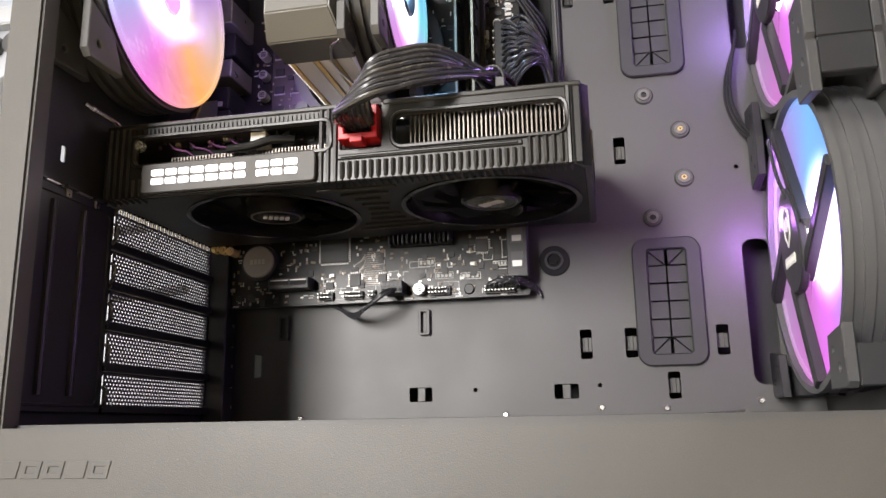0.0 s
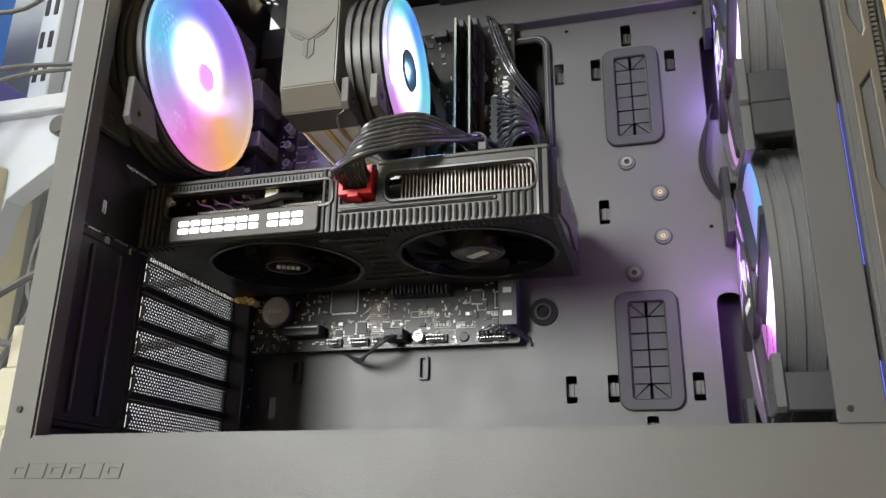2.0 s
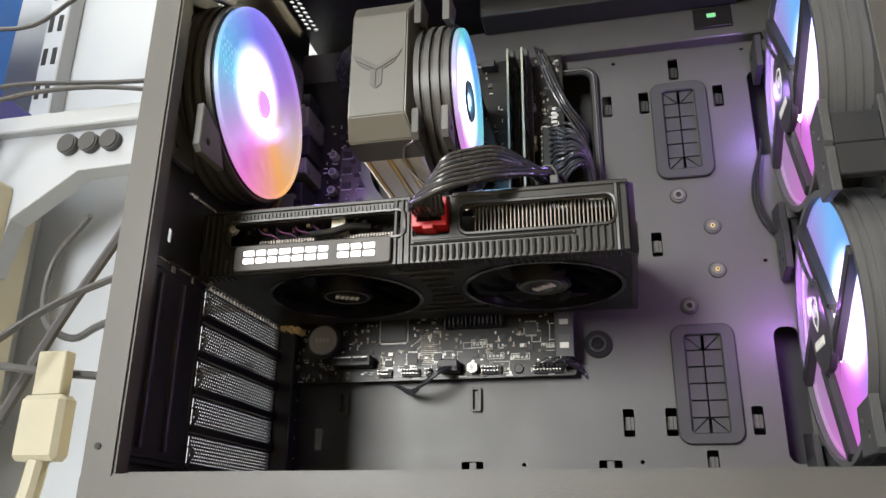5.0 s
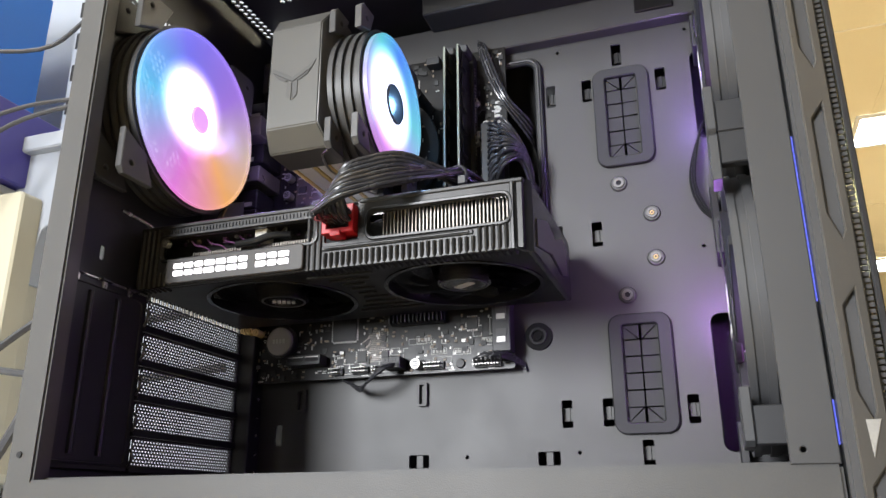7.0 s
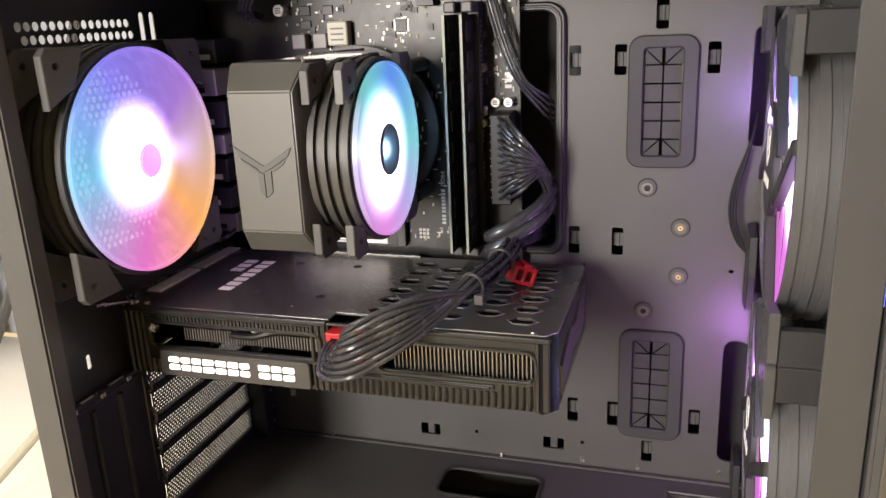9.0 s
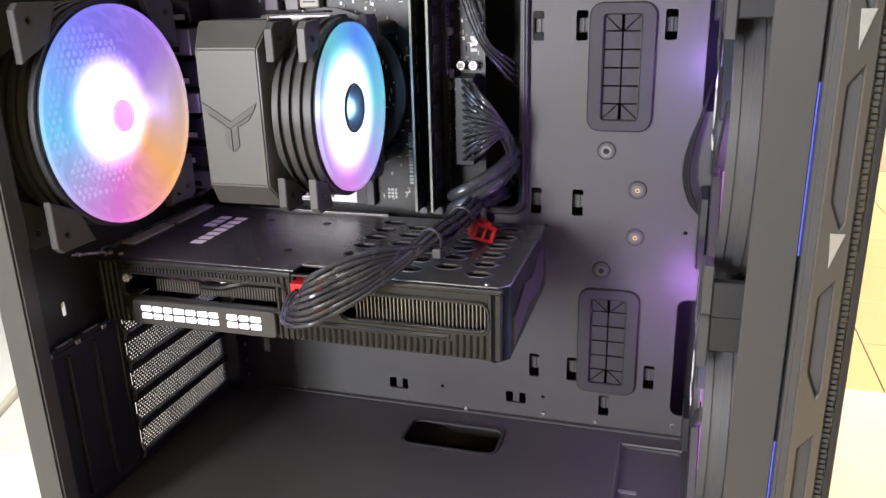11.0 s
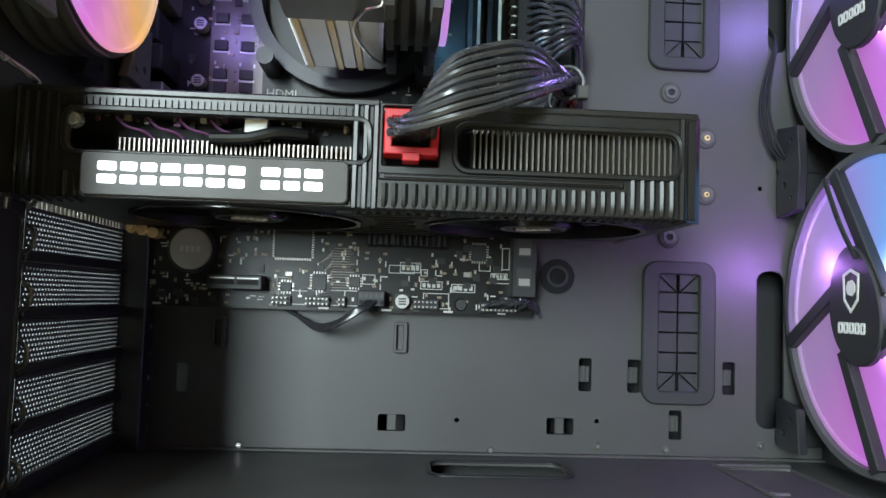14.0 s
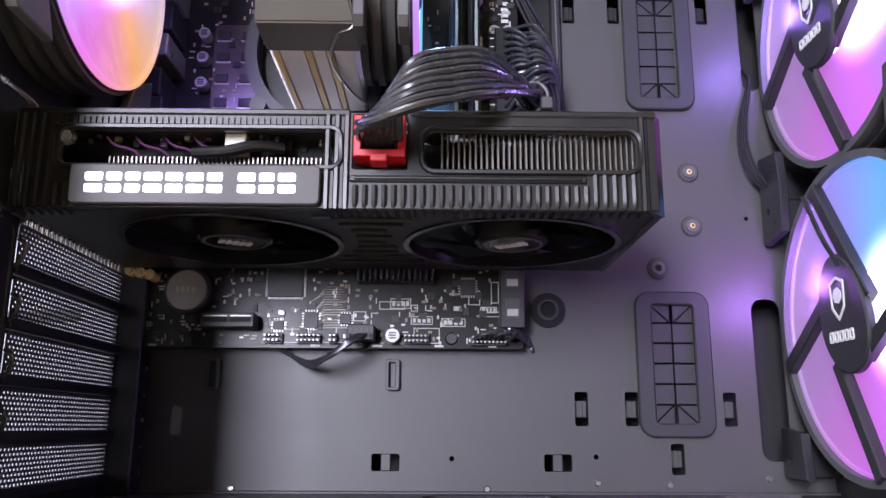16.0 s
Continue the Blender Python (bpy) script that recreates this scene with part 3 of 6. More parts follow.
for i in range(11):
    for j in range(9):
        x0 = -0.205 + 0.026 * i + (0.008 if j % 2 else 0)
        vents.append(rr(x0, -0.162 + 0.0082 * j, x0 + 0.020, -0.162 + 0.0082 * j + 0.0042, 0.0018, 2))
b = plate(bmesh.new(), rect(-0.247, FRONT_Y + 0.002, 0.113, 0.029), vents, 0.0014, at_z(TOP_Z + 0.001))
part("top_panel", b, DARK_STEEL, case, "vented black steel top panel")

# front: fan bracket and outer panel
b = plate(bmesh.new(), rect(FRONT_Y + 0.002, 0.0, 0.029, TOP_Z), [circ(-0.0755, 0.209, 0.065, 40), circ(-0.0755, 0.349, 0.065, 40)], 0.0014, at_x(0.1162))
part("front_bracket", b, DARK_STEEL, case)
b = bmesh.new()
box(b, 0.1150, 0.1215, FRONT_Y - 0.0035, 0.028, 0.0, TOP_Z + 0.006, 0.0012, 2)
box(b, 0.1215, 0.1285, FRONT_Y - 0.0030, FRONT_Y + 0.008, 0.0, TOP_Z + 0.005, 0.0004)
front = part("front_panel", b, GREY_PLASTIC, case, "dark grey front panel with angular grey trim")
for z0, z1 in ((0.135, 0.150), (0.185, 0.250), (0.325, 0.385)):
    part("led_strip", nb(0.1138, 0.1147, FRONT_Y + 0.0020, FRONT_Y + 0.0030, z0, z1), BLUE_LED, front, "thin blue lit strip in the panel gap")
# angular trim with slanted windows along the front edge, long and short by turns
wins = []
for k in range(4):
    for z1, tall_ in ((0.524 - 0.132 * k, 0.056), (0.452 - 0.132 * k, 0.047)):
        if z1 < 0.480 and z1 - tall_ > 0.01:
            wins.append([(0.1210, z1 - 0.007), (0.1262, z1), (0.1266, z1 - tall_ + 0.004), (0.1250, z1 - tall_), (0.1210, z1 - tall_ + 0.011)])
b = plate(bmesh.new(), rect(0.1192, 0.0, 0.1285, TOP_Z + 0.005), wins, 0.0022, at_y(FRONT_Y - 0.0045), 0.0005)
part("trim_strip", b, TRIM_WARM, front, "satin grey trim strip with slanted windows, tinted like the warm room it reflects")
# pale triangles added where the trim shows bright glints
for k, z1 in enumerate((0.408, 0.336, 0.142)):
    part("trim_glint", plate(bmesh.new(), [(0.1226, z1), (0.1268, z1), (0.1233, z1 - 0.011)], [], 0.0008, at_y(FRONT_Y - 0.0058), 0.0002), TIN, front, "small pale triangle standing in for a glint" if k == 0 else "")
rib_v = part("vent_rib", nb(0.1285, 0.1318, FRONT_Y - 0.0024, FRONT_Y - 0.0008, 0.0, 0.0014), GREY_PLASTIC, front)
for k in range(1, 220):
    twin("vent_rib", rib_v, (0, 0, 0.0022 * k))
b = nb(0.1321, 0.1335, FRONT_Y - 0.004, 0.03, 0.0, TOP_Z + 0.008, 0.0005)
part("front_glass", b, TINTED, front, "dark tinted glass front")
part("glass_edge", nb(0.1319, 0.1341, FRONT_Y - 0.0062, FRONT_Y - 0.0042, 0.0, TOP_Z + 0.008, 0.0005), DARK_STEEL, front)


# ---- fans ----
def blade_fan(name, at, size, depth, n, hub_r, blade_r, glow_mat, label, badge):
    """A lit case fan that faces along +x from its rear plane at x = at.x; its round frame has four lugs."""
    cx, cy, cz = at
    fan = thing(name, at, label, "fan", "lit case fans")
    core = ring(bmesh.new(), (cx, cy, cz), "x", blade_r + 0.0012, size / 2 - 0.0032, depth - 0.0025, 56)
    part("frame", core, BLACK_PLASTIC, fan, "ribbed black plastic ring")
    for k in range(4):
        x0 = cx + 0.0004 + k * (depth - 0.007) / 3
        part("frame_flange", ring(bmesh.new(), (x0, cy, cz), "x", size / 2 - 0.0034, size / 2 + 0.0006, 0.0032, 56), GREY_PLASTIC, fan)
    h = size / 2
    e1, e2 = (0.026, 0.0175) if size > 0.1 else (0.017, 0.0125)
    for sy in (-1, 1):
        for sz in (-1, 1):
            for x0 in (0.0, depth - 0.0075):
                pts = [(cy + sy * h, cz + sz * (h - 0.003)), (cy + sy * (h - 0.003), cz + sz * h), (cy + sy * (h - e1), cz + sz * h), (cy + sy * (h - e2), cz + sz * (h - e2)), (cy + sy * h, cz + sz * (h - e1))]
                o = plate(bmesh.new(), pts, [circ(cy + sy * (h - 0.0075), cz + sz * (h - 0.0075), 0.0022, 12)], 0.0045, at_x(cx + x0 + 0.00225), 0.0005)
                part("mounting_lug", o, LUG_GREY if x0 else GREY_PLASTIC, fan)
    part("motor_plate", cyl(bmesh.new(), (cx + 0.002, cy, cz), "x", hub_r * 1.05, 0.004, 32), BLACK_PLASTIC, fan)
    for k in range(4):
        a = radians(35 + 90 * k)
        part("stator_arm", tube(bmesh.new(), [(cx + 0.003, cy + hub_r * math.cos(a), cz + hub_r * math.sin(a)), (cx + 0.003, cy + (blade_r + 0.002) * math.cos(a + 0.2), cz + (blade_r + 0.002) * math.sin(a + 0.2))], 0.0019, 6, 0), BLACK_PLASTIC, fan)
    # blades, at rest
    for k in range(n):
        b = bmesh.new()
        rows = []
        for i in range(9):
            f = i / 8
            r = hub_r * 0.97 + (blade_r - hub_r * 0.97) * f
            a0 = 2 * math.pi * k / n + 0.55 * f
            wide_ = 2 * math.pi / n * 1.003
            rows.append([b.verts.new((cx + depth - 0.0006 - 0.00004 * (j / 5), cy + r * math.cos(a0 + wide_ * j / 5), cz + r * math.sin(a0 + wide_ * j / 5))) for j in range(6)])
        for i in range(8):
            for j in range(5):
                b.faces.new((rows[i][j], rows[i][j + 1], rows[i + 1][j + 1], rows[i + 1][j]))
        bmesh.ops.solidify(b, geom=b.faces[:], thickness=0.0003)
        part("blade", b, glow_mat, fan, "frosted translucent blade lit from the hub" if k == 0 else "", pivot=(cx + depth - 0.001, cy, cz))
    part("blade_rim", ring(bmesh.new(), (cx + depth - 0.0022, cy, cz), "x", blade_r - 0.0006, blade_r + 0.0009, 0.0026, 64), glow_mat, fan, "thin translucent rim round the blades", pivot=(cx + depth - 0.001, cy, cz))
    return fan


CYAN, BLUE, VIOLET, MAGENTA, PINK, ORANGE, YELLOW = (0.12, 0.62, 0.95), (0.1, 0.2, 0.95), (0.33, 0.14, 0.9), (0.75, 0.12, 0.75), (0.9, 0.25, 0.6), (0.95, 0.4, 0.12), (0.85, 0.8, 0.2)
REAR_GLOW = rainbow("rear_fan_glow", [(0.0, (0.15, 0.6, 0.95)), (0.2, (0.85, 0.2, 0.7)), (0.36, (1.0, 0.45, 0.12)), (0.5, (0.62, 0.45, 0.3)), (0.62, (0.4, 0.2, 0.75)), (0.82, (0.22, 0.2, 0.95)), (1.0, (0.15, 0.6, 0.95))], (0.88, 0.72, 1.0), 4.0, 0.011, 0.037, 0.95, cover=0.8, shift=(0, -0.009, 0.004))
rear_fan = blade_fan("case_fan", (REAR + 0.0005, -0.1155, 0.3545), 0.120, 0.0255, 9, 0.0092, 0.0575, REAR_GLOW, "lit rear case fan glowing blue, violet and orange", "")
part("hub", cyl(bmesh.new(), (REAR + 0.0195, -0.1155, 0.3545), "x", 0.0095, 0.0068, 36, 0.0090, 0.001), glow("rear_hub_glow", (0.6, 0.25, 0.85), 1.1), rear_fan, "round hub glowing magenta")

# front fans: they face back into the case, with a badge on four arms
FRONT_GLOW = rainbow("front_fan_glow", [(0.0, (0.12, 0.3, 0.95)), (0.18, (0.75, 0.15, 0.85)), (0.32, (0.5, 0.14, 0.5)), (0.42, (0.36, 0.17, 0.42)), (0.56, (0.34, 0.2, 0.36)), (0.68, (0.34, 0.2, 0.62)), (0.82, (0.15, 0.45, 0.95)), (1.0, (0.12, 0.3, 0.95))], (0.72, 0.5, 1.0), 4.6, 0.012, 0.040, 0.85, shift=(0, -0.027, 0.0))


def front_fan(cy, cz):
    x = 0.0905
    fan = thing("case_fan", (x + 0.0125, cy, cz), "large lit front fan with a dark oval badge", "fan", "lit case fans")
    b = bmesh.new()
    h = 0.070
    for x0, x1, r in ((0, 0.0035, 0.0695), (0.0035, 0.0075, 0.0685), (0.0075, 0.0115, 0.0695), (0.0115, 0.0155, 0.0685), (0.0155, 0.0195, 0.0695), (0.0195, 0.025, 0.0685)):
        ring(b, (x + x0, cy, cz), "x", 0.0672, r + 0.001, x1 - x0, 64)
    part("frame", b, FAN_GREY, fan, "grooved dark plastic ring")
    for sy in (-1, 1):
        for sz in (-1, 1):
            for x0 in (-0.0050, 0.021):
                pts = [(cy + sy * h, cz + sz * (h - 0.002)), (cy + sy * (h - 0.002), cz + sz * h), (cy + sy * (h - 0.023), cz + sz * h), (cy + sy * (h - 0.0205), cz + sz * (h - 0.0205)), (cy + sy * h, cz + sz * (h - 0.023))]
                o = plate(bmesh.new(), pts, [circ(cy + sy * (h - 0.0075), cz + sz * (h - 0.0075), 0.0022, 12), circ(cy + sy * (h - 0.0145), cz + sz * (h - 0.0145), 0.0015, 10)], 0.0045, at_x(x + x0 + 0.00225), 0.0005)
                part("mounting_lug", o, GREY_PLASTIC if sy < 0 else DARK_STEEL, fan)
            part("lug_spacer", nb(x - 0.0005, x + 0.021, cy + sy * h - 0.006 - (0.0 if sy > 0 else -0.006) - 0.0, cy + sy * h - (0.0 if sy > 0 else -0.006), cz + sz * h - (0.016 if sz > 0 else 0.0), cz + sz * h + (0.0 if sz > 0 else 0.016), 0.0006), BLACK_PLASTIC, fan)
    for k in range(9):
        b = bmesh.new()
        rows = []
        for i in range(9):
            f = i / 8
            r = 0.019 + (0.0662 - 0.019) * f
            a0 = 2 * math.pi * k / 9 + 0.5 * f
            w = 2 * math.pi / 9 * 1.09
            rows.append([b.verts.new((x + 0.0042 + 0.0005 * (j / 5), cy + r * math.cos(a0 + w * j / 5), cz + r * math.sin(a0 + w * j / 5))) for j in range(6)])
        for i in range(8):
            for j in range(5):
                b.faces.new((rows[i][j], rows[i][j + 1], rows[i + 1][j + 1], rows[i + 1][j]))
        bmesh.ops.solidify(b, geom=b.faces[:], thickness=0.0003)
        part("blade", b, FRONT_GLOW, fan, "frosted translucent blade lit from the hub" if k == 0 else "", pivot=(x + 0.0045, cy, cz))
    part("motor", cyl(bmesh.new(), (x + 0.0052, cy, cz), "x", 0.0195, 0.016, 36, None, 0.001), HUB_LED, fan, "pale lit motor hub")
    part("blade_rim", ring(bmesh.new(), (x + 0.0030, cy, cz), "x", 0.0656, 0.0671, 0.0030, 64), FRONT_GLOW, fan, "thin translucent rim round the blades", pivot=(x + 0.0045, cy, cz))
    # arms and the badge
    for y0, z0, y1, z1 in ((-0.0125, 0.006, 0.024, 0.0625), (0.018, 0.012, 0.0645, -0.017), (0.017, -0.019, -0.008, -0.0665), (-0.006, -0.017, -0.0640, 0.019)):
        d = Vector((y1 - y0, z1 - z0)).normalized() * 0.0027
        o = [(cy + y0 - d.y, cz + z0 + d.x), (cy + y0 + d.y, cz + z0 - d.x), (cy + y1 + d.y, cz + z1 - d.x), (cy + y1 - d.y, cz + z1 + d.x)]
        part("arm", plate(bmesh.new(), o, [], 0.005, at_x(x + 0.0008), 0.0006), BLACK_PLASTIC, fan)
    for k in range(2):
        part("lead", tube(bmesh.new(), [(x - 0.0025, cy + 0.002 + 0.002 * k, cz + 0.022), (x - 0.0035, cy + 0.013 + 0.002 * k, cz + 0.038), (x - 0.0025, cy + 0.028 + 0.002 * k, cz + 0.061)], 0.0007, 6, 6), CABLE, fan, "thin black lead along an arm" if k == 0 else "")
    oval = [(cy + 0.005 + 0.0185 * math.cos(u) * (1 - 0.15 * math.sin(u)) + 0.0035 * math.sin(u), cz + 0.002 + 0.0255 * math.sin(u)) for u in (2 * math.pi * i / 40 for i in range(40))]
    badge = part("badge", plate(bmesh.new(), oval, [], 0.004, at_x(x - 0.001), 0.0008), BLACK_PLASTIC, fan, "dark oval badge with pale marks")
    by = cy + 0.006
    shield = [(by - 0.0062, cz + 0.0155), (by, cz + 0.018), (by + 0.0062, cz + 0.0155), (by + 0.0055, cz + 0.004), (by, cz - 0.0015), (by - 0.0055, cz + 0.004)]
    inner = [(by + (p - by) * 0.82, cz + 0.009 + (q - cz - 0.009) * 0.85) for p, q in shield]
    part("shield_mark", plate(bmesh.new(), shield, [inner], 0.0004, at_x(x - 0.0032)), SILK, badge)
    part("shield_core", plate(bmesh.new(), circ(by, cz + 0.0095, 0.0036, 7), [], 0.0004, at_x(x - 0.0032)), SILK, badge)
    for k in range(5):
        y = by + 0.0098 - 0.0042 * k
        part("mark_bar", plate(bmesh.new(), rr(y - 0.0034, cz - 0.0105, y, cz - 0.0055, 0.0008, 2), [rr(y - 0.0025, cz - 0.0092, y - 0.0009, cz - 0.0068, 0.0002, 1)], 0.0004, at_x(x - 0.0032)), SILK, badge)
    return fan


front_fan(-0.0755, 0.209)
front_fan(-0.0755, 0.349)

# ---- graphics card ----
GX0, GX1, GY0, GY1, GZ0, GZ1 = -0.2405, -0.0022, -0.131, -0.0205, 0.2390, 0.2765
gpu = thing("graphics_card", ((GX0 + GX1) / 2, -0.08, GZ0), "black two-fan graphics card with a lit white nameplate and ribbed shroud", "graphics card")
b = plate(bmesh.new(), rect(GX0, GZ0, GX1 - 0.004, GZ1 - 0.001), [rr(-0.2245, 0.2548, -0.1225, 0.2688, 0.0035), rr(-0.0915, 0.2535, -0.0125, 0.2688, 0.0045), rr(-0.1178, 0.2535, -0.0972, 0.2752, 0.001, 2)], 0.003, at_y(GY0 + 0.0015), 0.0004)
part("shroud_side", b, SHROUD, gpu, "ribbed gunmetal shroud side")
# ribs
ribs = {}
for i in range(66):
    x = GX0 + 0.0018 + 0.0035 * i
    if -0.2195 < x < -0.1285:
        continue
    zt = 0.2475
    if x > -0.0305:
        zt = 0.2522
    if x > -0.0112 or x < -0.2265 or -0.1285 < x < -0.1195:
        zt = 0.2745
    if zt in ribs:
        twin("rib", ribs[zt][0], (x - ribs[zt][1], 0, 0))
    else:
        b = tube(bmesh.new(), [(x, GY0 + 0.007, GZ0 - 0.0006), (x, GY0 + 0.0016, GZ0 + 0.0003), (x, GY0, GZ0 + 0.0030), (x, GY0, zt)], 0.00125, 6, 3)
        ribs[zt] = (part("rib", b, SHROUD, gpu), x)
tooth = part("edge_tooth", nb(-0.2265, -0.2251, GY0 - 0.0009, GY0 + 0.001, 0.2702, 0.2732), SHROUD, gpu)
for i in range(1, 46):
    twin("edge_tooth", tooth, (0.0022 * i, 0, 0))
for name, o in (("window_rim", rr(-0.2252, 0.2541, -0.1218, 0.2695, 0.004)), ("window_rim", rr(-0.0922, 0.2528, -0.0118, 0.2695, 0.005))):
    part(name, tube(bmesh.new(), [(x, GY0 - 0.0006, z) for x, z in o], 0.0011, 6, 0, True), SHROUD, gpu)
part("trim_bar", nb(-0.1185, -0.032, GY0 - 0.0012, GY0 + 0.001, 0.2487, 0.2512, 0.0005), SHROUD, gpu)
part("trim_bar", nb(-0.1165, -0.034, GY0 - 0.0020, GY0 + 0.001, 0.2494, 0.2505, 0.0003), SHROUD, gpu)
part("top_edge", nb(GX0, -0.1185, GY0 - 0.0008, GY0 + 0.004, 0.2742, 0.2768, 0.0006), SHROUD, gpu)
part("top_edge", nb(-0.0965, GX1 - 0.003, GY0 - 0.0008, GY0 + 0.004, 0.2742, 0.2768, 0.0006), SHROUD, gpu)
plate_ob = part("nameplate", plate(bmesh.new(), rr(-0.2180, 0.2398, -0.1290, 0.2537, 0.0018), [], 0.003, at_y(GY0 - 0.0015), 0.0005), PLAQUE, gpu, "dark nameplate with lit white lettering drawn as blocks")
# the lit mark: plain block shapes
x = -0.2125
for k, w in enumerate((0.0068, 0.0060, 0.0058, 0.0070, 0.0066, 0.0066, 0.0060, 0, 0.0068, 0.0060, 0.0068)):
    if w == 0:
        x += 0.0042
        continue
    z0, z1 = 0.2434, 0.2508
    for za, zb in ((z0, z0 + 0.0030), (z1 - 0.0030, z1)):
        part("lit_block", plate(bmesh.new(), rr(x, za, x + w - 0.0006, zb, 0.0006, 2), [], 0.0006, at_y(GY0 - 0.0032)), LETTER, plate_ob, "lit white block" if k == 0 else "")
    x += w + 0.0008
# right end
b = bmesh.new()
box(b, GX1 - 0.004, GX1, GY0 + 0.006, GY1, GZ0 - 0.001, GZ1 - 0.0005, 0.001)
pts = [(GX1 - 0.0075, GY0 - 0.0008), (GX1 - 0.004, GY0 + 0.002), (GX1, GY0 + 0.0065), (GX1 - 0.004, GY0 + 0.0065)]
plate(b, pts, [], GZ1 - GZ0 + 0.0012, at_z((GZ0 + GZ1) / 2 - 0.0004))
part("end_cap", b, END_GLOSS, gpu, "bevelled end of the shroud")
b = plate(bmesh.new(), [(-0.118, 0.243), (-0.118, 0.258), (-0.09, 0.266), (-0.07, 0.262), (-0.05, 0.269), (-0.028, 0.269), (-0.028, 0.252), (-0.05, 0.246), (-0.08, 0.25)], [], 0.001, at_x(GX1 + 0.0003))
part("end_inlay", b, BRUSHED, gpu)
# backplate with its hexagon openings
hexa = []
for i in range(5):
    for j in range(6):
        x, y = -0.096 + 0.0185 * i, -0.112 + 0.0155 * j + (0.0077 if i % 2 else 0)
        if -0.115 < y < -0.03:
            hexa.append([(x + 0.0075 * math.cos(a), y + 0.0050 * math.sin(a)) for a in (math.pi / 3 * q for q in range(6))])
outer = [(GX0, GY0 + 0.003), (-0.1185, GY0 + 0.003), (-0.1185, GY0 + 0.013), (-0.0965, GY0 + 0.013), (-0.0965, GY0 + 0.003), (GX1 - 0.006, GY0 + 0.003), (GX1 - 0.001, GY0 + 0.009), (GX1 - 0.001, GY1), (GX0, GY1)]
b = plate(bmesh.new(), outer, hexa + [circ(-0.2, -0.075, 0.0014, 10), circ(-0.146, -0.115, 0.0012, 10)], 0.0014, at_z(GZ1), 0.0003)
bp = part("backplate", b, BRUSHED, gpu, "brushed black metal backplate with hexagon cut-outs at one end")
for x, y in ((-0.176, -0.098), (-0.137, -0.098), (-0.176, -0.045), (-0.137, -0.045)):
    part("screw_recess", cyl(bmesh.new(), (x, y, GZ1 + 0.0002), "z", 0.0026, 0.0006, 16), HOLE, bp)
for hx in hexa:
    part("cutout_bead", tube(bmesh.new(), [(p, q, GZ1 + 0.0006) for p, q in hx], 0.0006, 5, 0, True), DULL_ALU, bp)
for k in range(7):
    y = -0.098 + 0.0080 * k
    part("printed_block", nb(-0.2010, -0.1930, y, y + 0.0056, GZ1 + 0.0006, GZ1 + 0.0009), SILK, bp)
for k in range(3):
    y = -0.066 + 0.0080 * k
    part("printed_block", nb(-0.2130, -0.2050, y, y + 0.0060, GZ1 + 0.0006, GZ1 + 0.0009), SILK, bp)
b = bmesh.new()
box(b, GX0 - 0.0005, GX0 + 0.0085, -0.108, -0.068, GZ1 + 0.0006, GZ1 + 0.0016)
box(b, GX0 - 0.0005, GX0 + 0.0085, -0.064, -0.022, GZ1 + 0.0006, GZ1 + 0.0016)
part("bracket_strip", b, PALE_TIN, bp, "bright metal bracket strip")
for x in (GX0 + 0.005, GX0 + 0.012, GX1 - 0.012):
    part("screw", cyl(bmesh.new(), (x, GY0 + 0.006, GZ1), "z", 0.0018, 0.0014, 14, 0.0013), STEEL, bp)
# inside: fins, pipes and the circuit board
fin = part("heatsink_fin", nb(-0.0850, -0.08435, GY0 + 0.0055, GY0 + 0.05, 0.2515, 0.2700), FIN_EDGE, gpu, "fine bright heatsink fin")
for i in range(1, 36):
    twin("heatsink_fin", fin, (0.0021 * i, 0, 0))
fin = part("heatsink_fin", nb(-0.211, -0.2104, GY0 + 0.011, GY0 + 0.05, 0.2545, 0.2618), COPPER, gpu)
for i in range(1, 50):
    twin("heatsink_fin", fin, (0.0017 * i, 0, 0))
part("circuit_board", nb(GX0 + 0.004, -0.1, GY0 + 0.0075, GY1 - 0.006, 0.2700, 0.2716), PCB, gpu)
# black filler block gives the shade deep behind the fins
part("inner_shade_block", nb(GX0 + 0.003, GX1 - 0.006, GY0 + 0.02, GY1, GZ0 + 0.012, GZ1 - 0.006), HOLE, gpu)
b = bmesh.new()
tube(b, [(-0.178, GY0 + 0.007, 0.262), (-0.165, GY0 + 0.006, 0.2625), (-0.155, GY0 + 0.007, 0.265), (-0.145, GY0 + 0.011, 0.2655)], 0.0022, 10, 6)
part("heat_pipe", b, SHROUD_BLACK, gpu)
rnd = random.Random(5)
for k in range(46):
    x, y = rnd.uniform(-0.221, -0.128), GY0 + rnd.uniform(0.008, 0.024)
    w, h = rnd.uniform(0.0008, 0.0026), rnd.uniform(0.0008, 0.0030)
    part("board_component", nb(x, x + w, y, y + rnd.uniform(0.001, 0.003), 0.2700 - h, 0.2700, 0.0001), rnd.choice((CHIP, TIN, CHIP, COPPER, CERAMIC, VIOLET_PART, CHIP, VIOLET_PART)), gpu)
for k in range(4):
    x = -0.212 + 0.011 * k
    part("board_lead", tube(bmesh.new(), [(x, GY0 + 0.010, 0.2690), (x + 0.004, GY0 + 0.009, 0.2655), (x + 0.010, GY0 + 0.010, 0.2640), (x + 0.013, GY0 + 0.012, 0.2615)], 0.0005, 5, 4), VIOLET_PART, gpu)
part("power_choke", nb(-0.1665, -0.1585, GY0 + 0.007, GY0 + 0.015, 0.2630, 0.2700, 0.0004), WHITE_PLASTIC, gpu)
